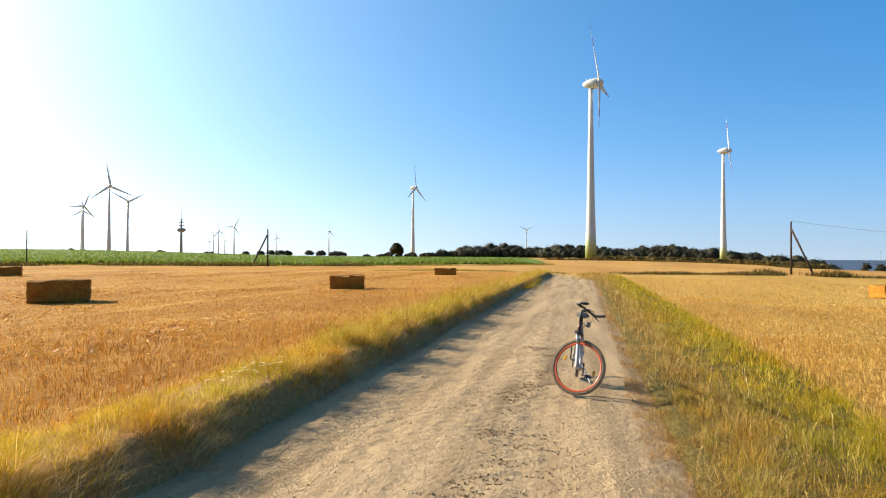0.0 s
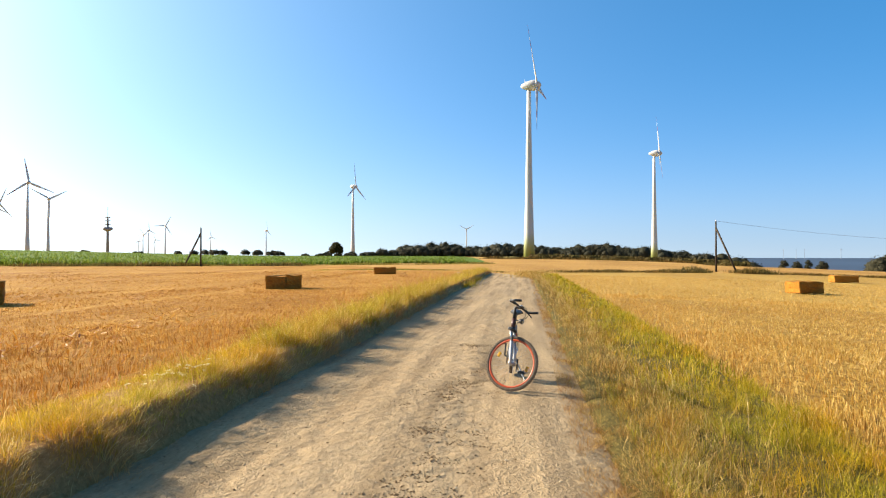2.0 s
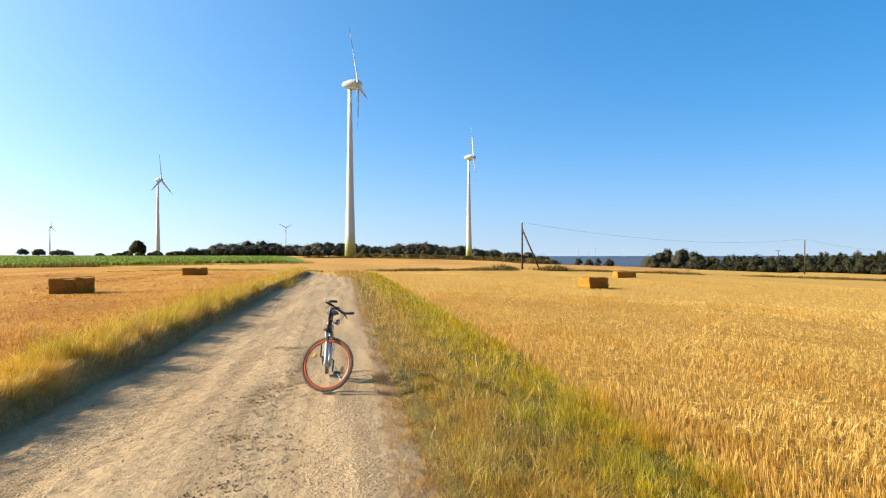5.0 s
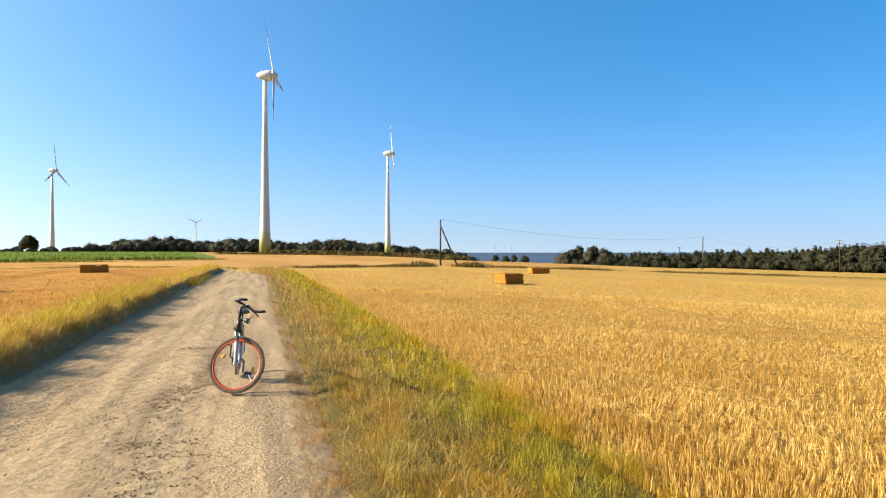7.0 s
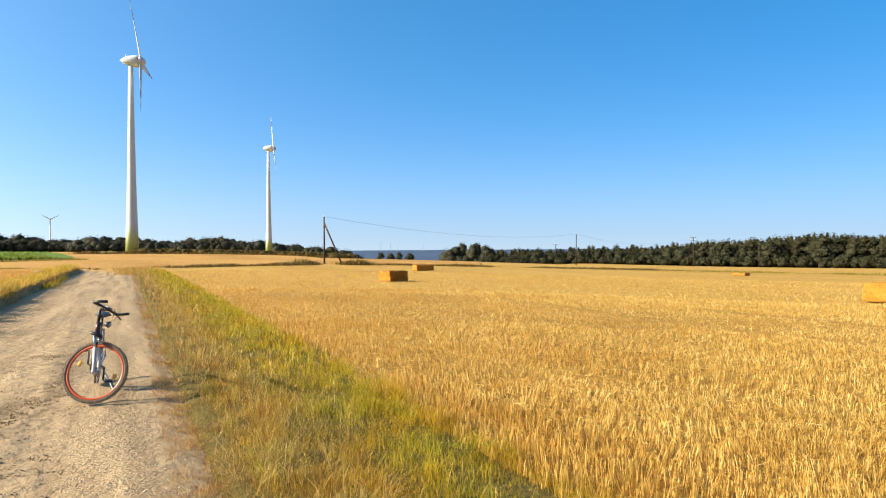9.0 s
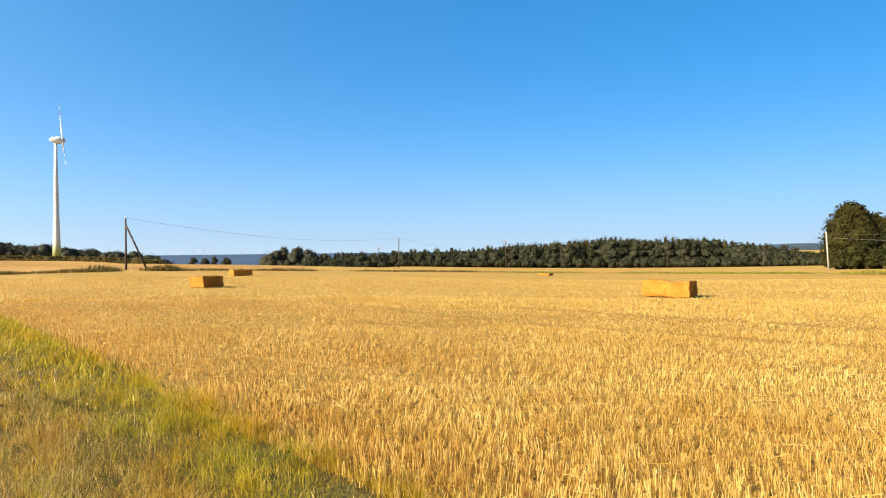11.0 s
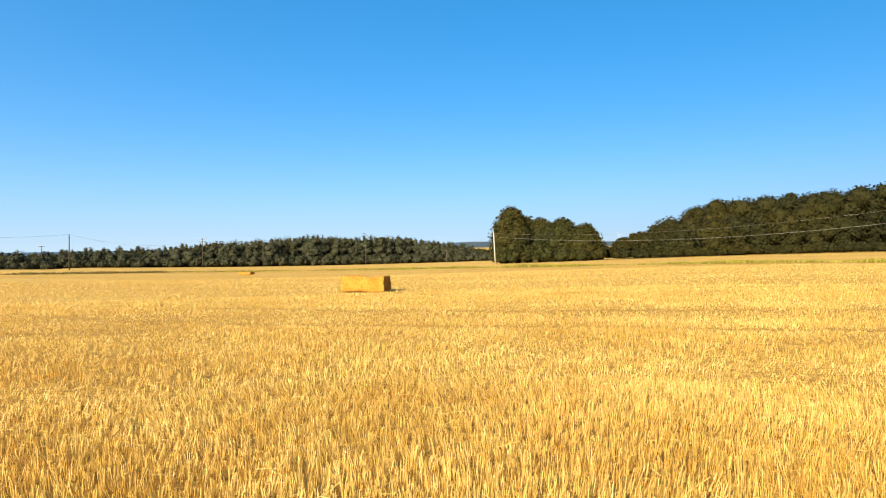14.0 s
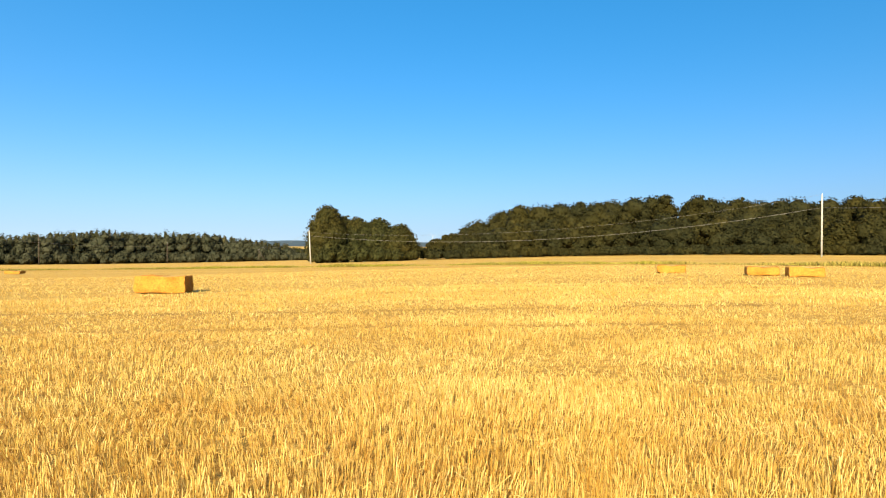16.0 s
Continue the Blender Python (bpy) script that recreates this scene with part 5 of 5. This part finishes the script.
tagged(new("crop_plants", me), "broad green leaves of a root crop in rows", "crop", kind="stuff")


def margin(name, line, wide, n, hmin, hmax, material, label, w=0.05, ragged=0.3):
    """A ragged grass margin along a line of plan corners."""
    line = [Vector(p) for p in line]
    seg = [(b - a).length for a, b in zip(line, line[1:])]
    tot = sum(seg)
    s = rng.uniform(0, tot, n)
    x, y = np.empty(n), np.empty(n)
    acc = 0
    for (a, b), L in zip(zip(line, line[1:]), seg):
        k = (s >= acc) & (s < acc + L)
        f = (s[k] - acc) / L
        x[k], y[k] = a.x + (b.x - a.x) * f, a.y + (b.y - a.y) * f
        acc += L
    x += rng.normal(0, wide / 2, n)
    y += rng.normal(0, wide / 2, n)
    cl = np.array([noise.noise((float(p) * 0.16, float(q) * 0.16, 2.0)) + 0.5 * noise.noise((float(p) * 0.5, float(q) * 0.5, 4.0)) for p, q in zip(x, y)])
    ok = rng.uniform(-0.35, 0.25, n) < cl + ragged
    x, y, cl = x[ok], y[ok], cl[ok]
    n = len(x)
    h = rng.uniform(hmin, hmax, n) * (1 + 0.9 * cl)
    me = stalks(name, x, y, terrain(x, y), h, w * rng.uniform(0.6, 1.4, n), h * rng.uniform(0.1, 0.6, n), material)
    return tagged(new(name, me), label, "grass", kind="stuff")


M_WEED = foliage("margin_weed", [(0.0, (0.07, 0.065, 0.022)), (0.5, (0.145, 0.125, 0.040)), (1.0, (0.30, 0.22, 0.08))], 0.3, patch=(1.2, 0.9, 0.7), patch_scale=0.12)


M_VERGE_FAR = foliage("far_verge", [(0.0, (0.12, 0.10, 0.03)), (0.5, (0.34, 0.28, 0.07)), (1.0, (0.60, 0.48, 0.16))], 0.3, patch=(0.8, 0.95, 0.5), patch_scale=0.1)


def plan(az, d):
    return (d * math.sin(radians(az)), d * math.cos(radians(az)))


margin("north_margin", [plan(12, 60), plan(18, 66), plan(29, 80), plan(36, 85), plan(44, 88), plan(60, 100)], 1.5, 17000, 0.06, 0.30, M_WEED, "ragged dry grass margin between two fields", 0.06, 0.0)
margin("pole_weeds", [plan(27.5, 79), plan(33.5, 83)], 1.6, 1800, 0.3, 0.75, M_WEED, "dark clump of weeds round the foot of the pole", 0.06, 0.3)
margin("east_margin", [plan(60, 100), plan(72, 96), plan(85, 82), plan(97, 68), plan(117, 60), plan(145, 58)], 0.9, 24000, 0.08, 0.28, M_VERGE_FAR, "narrow yellow-green grass margin along the stubble field", 0.05, 0.4)
margin("crop_margin", [plan(-48, 92), plan(-30, 91), plan(-10, 93), plan(4, 100), plan(10, 112)], 1.6, 12000, 0.12, 0.34, M_VERGE_FAR, "strip of pale dry grass in front of the green crop", 0.06, 0.4)
margin("crop_weeds", [plan(-48, 91), plan(-30, 90), plan(-19, 90), plan(-13, 91), plan(-7, 93)], 1.2, 6000, 0.15, 0.45, M_WEED, "dark weeds before the crop, round the foot of the pole", 0.07, 0.05)
margin("far_margin", [plan(-5, 68), plan(0, 70), plan(6, 70), plan(12, 62)], 2.0, 5200, 0.03, 0.09, M_VERGE_FAR, "thin dry grass line across the mown field", 0.10, 0.1)


margin("track_end_grass", [plan(13.6, 44), plan(14.2, 52), plan(13.4, 60), plan(15.5, 66)], 1.3, 2600, 0.12, 0.34, M_DRY, "dry blond grass closing round the far end of the track", 0.022, 0.4)
margin("bank_end_grass", [plan(7.6, 30), plan(8.6, 40), plan(9.0, 50), plan(8.0, 58)], 0.55, 5200, 0.16, 0.40, M_BANK, "tall blond grass on the bank where the track bends away", 0.010, 0.4)
margin("hedge_foot", [plan(9.5, 221), plan(14, 219), plan(22, 218), plan(33, 218)], 2.5, 5000, 0.35, 0.9, M_WEED, "rough brown grass along the foot of the hedge", 0.30, 0.4)


def earth_mound(az0, az1, d, high):
    """A long low heap of spoil, ragged along its top."""
    aa, ff = np.meshgrid(np.linspace(az0, az1, 60), np.linspace(-1, 1, 17), indexing="ij")
    dd = d + ff * 3.2
    x, y = dd * np.sin(np.radians(aa)), dd * np.cos(np.radians(aa))
    span = np.clip((aa - az0) * (az1 - aa) / ((az1 - az0) / 2) ** 2, 0, 1) ** 0.5
    lump = np.array([noise.noise((float(p) * 0.35, float(q) * 0.35, 6.0)) + 0.5 * noise.noise((float(p) * 1.1, float(q) * 1.1, 2.0)) for p, q in zip(x.ravel(), y.ravel())]).reshape(x.shape)
    z = terrain(x, y) - 0.1 + high * span * (1 - ff ** 2) * (0.8 + 0.5 * lump)
    return tagged(new("earth_mound", grid_mesh("earth_mound", x, y, z, M_TURF)), "low brown heap of bare earth beside the turbine's foot", "earth mound")


earth_mound(10.6, 13.1, 226, 1.1)
earth_mound(24.9, 26.4, 330, 1.2)

# ---- bicycle ----
M_RUBBER = plain("tyre_rubber", (0.15, 0.115, 0.085), 0.9, vary=0.3, scale=30, spec=0.3)
M_RIM = plain("orange_rim", (0.66, 0.10, 0.03), 0.35, vary=0.06, scale=12)
M_STEEL = plain("spoke_steel", (0.55, 0.55, 0.55), 0.3, 0.9)
M_SPOKE = plain("spoke", (0.30, 0.29, 0.28), 0.55, 0.6)
M_FRAME = plain("silver_frame", (0.52, 0.52, 0.54), 0.35, 0.55, vary=0.06)
M_FORKW = plain("white_fork", (0.60, 0.60, 0.60), 0.35, vary=0.05)
M_BLACK = plain("black_plastic", (0.025, 0.025, 0.027), 0.5, vary=0.2)
M_MAROON = plain("maroon_paint", (0.10, 0.035, 0.03), 0.4)
M_AMBER = plain("amber_reflector", (0.70, 0.36, 0.03), 0.25)
M_GLASSY = plain("lamp_lens", (0.55, 0.55, 0.52), 0.1)


def wheel(thing_name, parent, at, turn):
    """One spoked wheel in its own plane xz, axle along y."""
    R = 0.325
    m = Matrix.Translation(at) @ turn
    hub = part(thing_name, turned(bmesh.new(), [(-0.055, 0.012), (-0.05, 0.03), (-0.035, 0.03), (-0.03, 0.018), (0.03, 0.018), (0.035, 0.03), (0.05, 0.03), (0.055, 0.012)], 14, "y"), M_STEEL, parent)
    hub.matrix_basis = m
    ringp = lambda r, y=0.0, k=48: [(math.cos(i * math.tau / k) * r, y, math.sin(i * math.tau / k) * r) for i in range(k)]
    bm = tube(bmesh.new(), ringp(R - 0.021), 0.021, 10, closed=True)
    for i in range(64):
        for sy, ro in ((-0.013, 0.0), (0.013, 0.5)):
            a = (i + ro) * math.tau / 64
            c = Vector((math.cos(a), 0, math.sin(a)))
            t = Vector((-math.sin(a), 0, math.cos(a)))
            vs = []
            for dr in (-0.006, 0.004):
                for dt, dy in ((-0.007, -0.006), (0.007, -0.006), (0.007, 0.006), (-0.007, 0.006)):
                    vs.append(bm.verts.new(c * (R - 0.004 + dr) + t * dt + Vector((0, sy + dy, 0))))
            for q in ((4, 5, 6, 7), (0, 1, 5, 4), (1, 2, 6, 5), (2, 3, 7, 6), (3, 0, 4, 7)):
                bm.faces.new([vs[j] for j in q])
    part("tyre", bm, M_RUBBER, hub, "black knobbly tyre", shade=False)
    bm = bmesh.new()
    prof = [(-0.015, R - 0.036), (0.015, R - 0.036), (0.014, R - 0.054), (0.0, R - 0.060), (-0.014, R - 0.054)]
    rings = []
    for i in range(56):
        a = i * math.tau / 56
        rings.append([bm.verts.new((math.cos(a) * r, y, math.sin(a) * r)) for y, r in prof])
    for A, B in zip(rings, rings[1:] + rings[:1]):
        for j in range(5):
            bm.faces.new((A[j], B[j], B[(j + 1) % 5], A[(j + 1) % 5]))
    part("rim", bm, M_RIM, hub, "bright orange rim")
    for i in range(28):
        a = i * math.tau / 28
        b = a + (0.42 if i % 4 < 2 else -0.42)
        sy = 0.04 if i % 2 else -0.04
        bm = tube(bmesh.new(), [(math.cos(b) * 0.026, sy, math.sin(b) * 0.026), (math.cos(a) * (R - 0.07), 0, math.sin(a) * (R - 0.07))], 0.0011, 4)
        part("spoke", bm, M_SPOKE, hub)
    for a in (2.9, 2.9 + math.pi + 0.25):
        bm = bmesh.new()
        block(bm, -0.030, -0.007, -0.018, 0.030, 0.007, 0.018, 0.005)
        bmesh.ops.transform(bm, matrix=Matrix.Translation((math.cos(a) * 0.2, 0, math.sin(a) * 0.2)) @ Matrix.Rotation(-a + 1.57, 4, "Y"), verts=bm.verts)
        part("reflector", bm, M_AMBER, hub, "amber spoke reflector")
    return hub


def bicycle(contact, heading_az, lean, steer):
    """A mountain bike on its kickstand; contact: where the front wheel touches. Local x points ahead, y to its left."""
    bike = new("bicycle")
    up = Vector((0, 0, 1))
    axle_r, axle_f, bb = Vector((0, 0, 0.335)), Vector((1.05, 0, 0.335)), Vector((0.42, 0, 0.29))
    ax = Vector((-0.3256, 0, 0.9455))
    p0 = axle_f - Vector((0.9455, 0, 0.3256)) * 0.04
    crown, head_t, stem_t = p0 + ax * 0.405, p0 + ax * 0.54, p0 + ax * 0.675
    seat_c = bb + Vector((-0.30, 0, 0.95)).normalized() * 0.42
    seat_t = bb + Vector((-0.30, 0, 0.95)).normalized() * 0.56
    frame_ = part("frame", tube(bmesh.new(), [crown + ax * 0.02, head_t], 0.024, 12), M_MAROON, bike, "maroon head tube on a silver frame")
    for nm, a, b, r in (("top_tube", head_t - ax * 0.03, seat_c, 0.017), ("down_tube", crown + ax * 0.04, bb, 0.021), ("seat_tube", bb, seat_c, 0.017)):
        part(nm, tube(bmesh.new(), [a, b], r, 10), M_FRAME, frame_)
    for s in (1, -1):
        part("seat_stay", tube(bmesh.new(), [seat_c + Vector((0, 0.02 * s, 0)), axle_r + Vector((0, 0.065 * s, 0))], 0.008, 8), M_FRAME, frame_)
        part("chain_stay", tube(bmesh.new(), [bb + Vector((0, 0.03 * s, 0)), axle_r + Vector((0, 0.065 * s, 0))], 0.010, 8), M_FRAME, frame_)
    part("seat_post", tube(bmesh.new(), [seat_c, seat_t], 0.0135, 8), M_BLACK, bike)
    bm = bmesh.new()
    ring_ = []
    for k in range(9):
        f = k / 8
        w = 0.07 * (1 - f) ** 0.8 + 0.018
        x = seat_t.x - 0.13 + 0.27 * f
        ring_.append([bm.verts.new((x, w * c, seat_t.z + zz)) for c, zz in ((-1, 0.01), (-0.7, 0.045), (0, 0.05 + 0.01 * (1 - f)), (0.7, 0.045), (1, 0.01), (0, 0.0))])
    for A, B in zip(ring_, ring_[1:]):
        for j in range(6):
            bm.faces.new((A[j], A[(j + 1) % 6], B[(j + 1) % 6], B[j]))
    bm.faces.new(ring_[0]); bm.faces.new(ring_[-1][::-1])
    part("saddle", bm, M_BLACK, bike, "narrow black saddle")
    wheel("rear_wheel", bike, axle_r, Matrix.Identity(4))
    # cranks, pedals, chain ring
    part("chain_ring", turned(bmesh.new(), [(-0.055, 0.08), (-0.053, 0.085), (-0.049, 0.085), (-0.047, 0.08)], 24, "y", bb), M_BLACK, bike)
    for s, a in ((1, radians(-82)), (-1, radians(98))):
        tip = bb + Vector((math.cos(a) * 0.17, 0.085 * s, math.sin(a) * 0.17))
        crank = part("crank", tube(bmesh.new(), [bb + Vector((0, 0.05 * s, 0)), bb + Vector((0, 0.085 * s, 0)) + Vector((math.cos(a), 0, math.sin(a))) * 0.02, tip], 0.011, 8), M_BLACK, bike)
        bm = bmesh.new()
        for yy in (0.02, 0.095):
            block(bm, tip.x - 0.045, tip.y + s * yy - 0.005, tip.z - 0.012, tip.x + 0.045, tip.y + s * yy + 0.005, tip.z + 0.012, 0.003)
        for xx in (-0.042, 0.042, 0.0):
            block(bm, tip.x + xx - 0.006, tip.y + min(s * 0.02, s * 0.095), tip.z - 0.01, tip.x + xx + 0.006, tip.y + max(s * 0.02, s * 0.095), tip.z + 0.01, 0.002)
        part("pedal", bm, M_BLACK, crank, "black cage pedal")
    part("kickstand", tube(bmesh.new(), [bb + Vector((-0.06, 0.05, -0.02)), Vector((0.33, 0.20, 0.0)), Vector((0.36, 0.215, 0.0))], 0.009, 8), M_STEEL, bike)
    part("chain", tube(bmesh.new(), [bb + Vector((0, -0.05, 0.085)), axle_r + Vector((0, -0.05, 0.04)), axle_r + Vector((-0.04, -0.05, 0)), axle_r + Vector((0, -0.05, -0.04)), bb + Vector((0, -0.05, -0.085)), bb + Vector((0.085, -0.05, 0))], 0.004, 5, closed=True), M_BLACK, bike)
    # everything that turns with the bar
    T = Matrix.Translation(p0) @ Matrix.Rotation(radians(steer), 4, ax) @ Matrix.Translation(-p0)
    fork = part("fork", tube(bmesh.new(), [crown - ax * 0.02, crown + ax * 0.03], 0.03, 12), M_BLACK, bike, "white suspension fork")
    fork.matrix_basis = T
    for s in (1, -1):
        o = Vector((0, 0.058 * s, 0))
        low = axle_f + o
        mid = crown + o - ax * 0.15 + Vector((0.9455, 0, 0.3256)) * 0.025
        part("stanchion", tube(bmesh.new(), [crown + o - ax * 0.01, mid], 0.0145, 10), M_STEEL, fork)
        part("slider", tube(bmesh.new(), [mid, low + ax * 0.02, low - ax * 0.012], 0.0185, 12, r_end=0.015), M_FORKW, fork, "white lower fork leg")
        part("brake_arm", tube(bmesh.new(), [crown + o - ax * 0.16 + Vector((0.035, 0, 0)), crown + o * 0.9 - ax * 0.06 + Vector((0.045, 0, 0))], 0.008, 6), M_BLACK, fork)
    part("crown_plate", block(bmesh.new(), crown.x - 0.035, -0.078, crown.z - 0.022, crown.x + 0.035, 0.078, crown.z + 0.014, 0.012), M_BLACK, fork)
    w = wheel("front_wheel", bike, (0, 0, 0), Matrix.Identity(4))
    w.matrix_basis = T @ Matrix.Translation(axle_f) @ Matrix.Rotation(-0.05, 4, "Y")
    fwd = Vector((0.9455, 0, 0.3256))
    clamp = stem_t + fwd * 0.085
    bar = part("handlebar", tube(bmesh.new(), [clamp + Vector((-0.03, y, 0.012 * abs(y))) if abs(y) > 0.25 else clamp + Vector((0, y, 0)) for y in (-0.29, -0.2, -0.08, 0, 0.08, 0.2, 0.29)], 0.0135, 8), M_BLACK, bike, "flat black handlebar with bar ends")
    bar.matrix_basis = T
    part("stem", tube(bmesh.new(), [head_t, stem_t, clamp], 0.017, 10), M_BLACK, bar)
    for s in (1, -1):
        e = clamp + Vector((-0.03, 0.29 * s, 0.004))
        part("grip", tube(bmesh.new(), [clamp + Vector((-0.018, 0.18 * s, 0.002)), e], 0.0175, 10), M_BLACK, bar)
        part("bar_end", tube(bmesh.new(), [e - Vector((0, 0.01 * s, 0)), e + Vector((0.05, 0.004 * s, 0.02)), e + Vector((0.125, -0.012 * s, 0.045))], 0.0155, 8), M_BLACK, bar)
        part("brake_lever", tube(bmesh.new(), [clamp + Vector((0.02, 0.13 * s, -0.01)), clamp + Vector((0.06, 0.17 * s, -0.03)), clamp + Vector((0.05, 0.26 * s, -0.04))], 0.007, 6), M_BLACK, bar)
        part("brake_cable", tube(bmesh.new(), [clamp + Vector((0.03, 0.13 * s, 0)), clamp + Vector((0.10, 0.07 * s, 0.01)), clamp + Vector((0.10, 0.02 * s, -0.09)), head_t + Vector((0.05, 0.01 * s, -0.05)), crown + Vector((0.05, 0.02 * s, -0.02))], 0.003, 5), M_BLACK, bar)
    lamp = part("headlight", turned(bmesh.new(), [(0.0, 0.012), (0.02, 0.028), (0.055, 0.034), (0.06, 0.030)], 14, "x", clamp + Vector((0.03, 0.0, -0.15))), M_BLACK, bar, "small round headlight")
    part("lens", turned(bmesh.new(), [(0.059, 0.029), (0.064, 0.02)], 14, "x", clamp + Vector((0.03, 0, -0.15))), M_GLASSY, lamp)
    part("lamp_bracket", tube(bmesh.new(), [head_t - ax * 0.02 + fwd * 0.02, clamp + Vector((0.04, 0, -0.15))], 0.006, 6), M_BLACK, bar)
    bm = bmesh.new()
    block(bm, clamp.x - 0.02, -0.04, clamp.z + 0.012, clamp.x + 0.02, 0.04, clamp.z + 0.03, 0.006)
    part("bell", bm, M_STEEL, bar)
    # stand it on the ground: lean, then turn to its heading, front wheel on its mark
    tilt = Matrix.Rotation(radians(-lean), 4, "X")
    turn = Matrix.Rotation(radians(90 - heading_az), 4, "Z")
    bpy.context.view_layer.update()
    m = turn @ tilt
    wm = m @ w.matrix_basis
    low = min((wm @ Vector((math.cos(k * 0.05) * 0.329, 0, math.sin(k * 0.05) * 0.329)) for k in range(126)), key=lambda q: q.z)
    rear_low = min((m @ (axle_r + Vector((math.cos(k * 0.05) * 0.329, 0, math.sin(k * 0.05) * 0.329))) for k in range(126)), key=lambda q: q.z)
    pitch_fix = math.atan2(low.z - rear_low.z, 1.0)
    bike.matrix_basis = Matrix.Translation(Vector(contact) - low) @ m
    # settle the rear wheel by pitching about the front contact
    side = turn @ Vector((0, 1, 0))
    c = Vector(contact)
    bike.matrix_basis = Matrix.Translation(c) @ Matrix.Rotation(pitch_fix, 4, side) @ Matrix.Translation(-c) @ bike.matrix_basis
    return tagged(bike, "mountain bike with orange rims standing on the dirt track", "bicycle")


bicycle((1.68, 7.09, -0.002), 195.0, 6.0, 69.0)
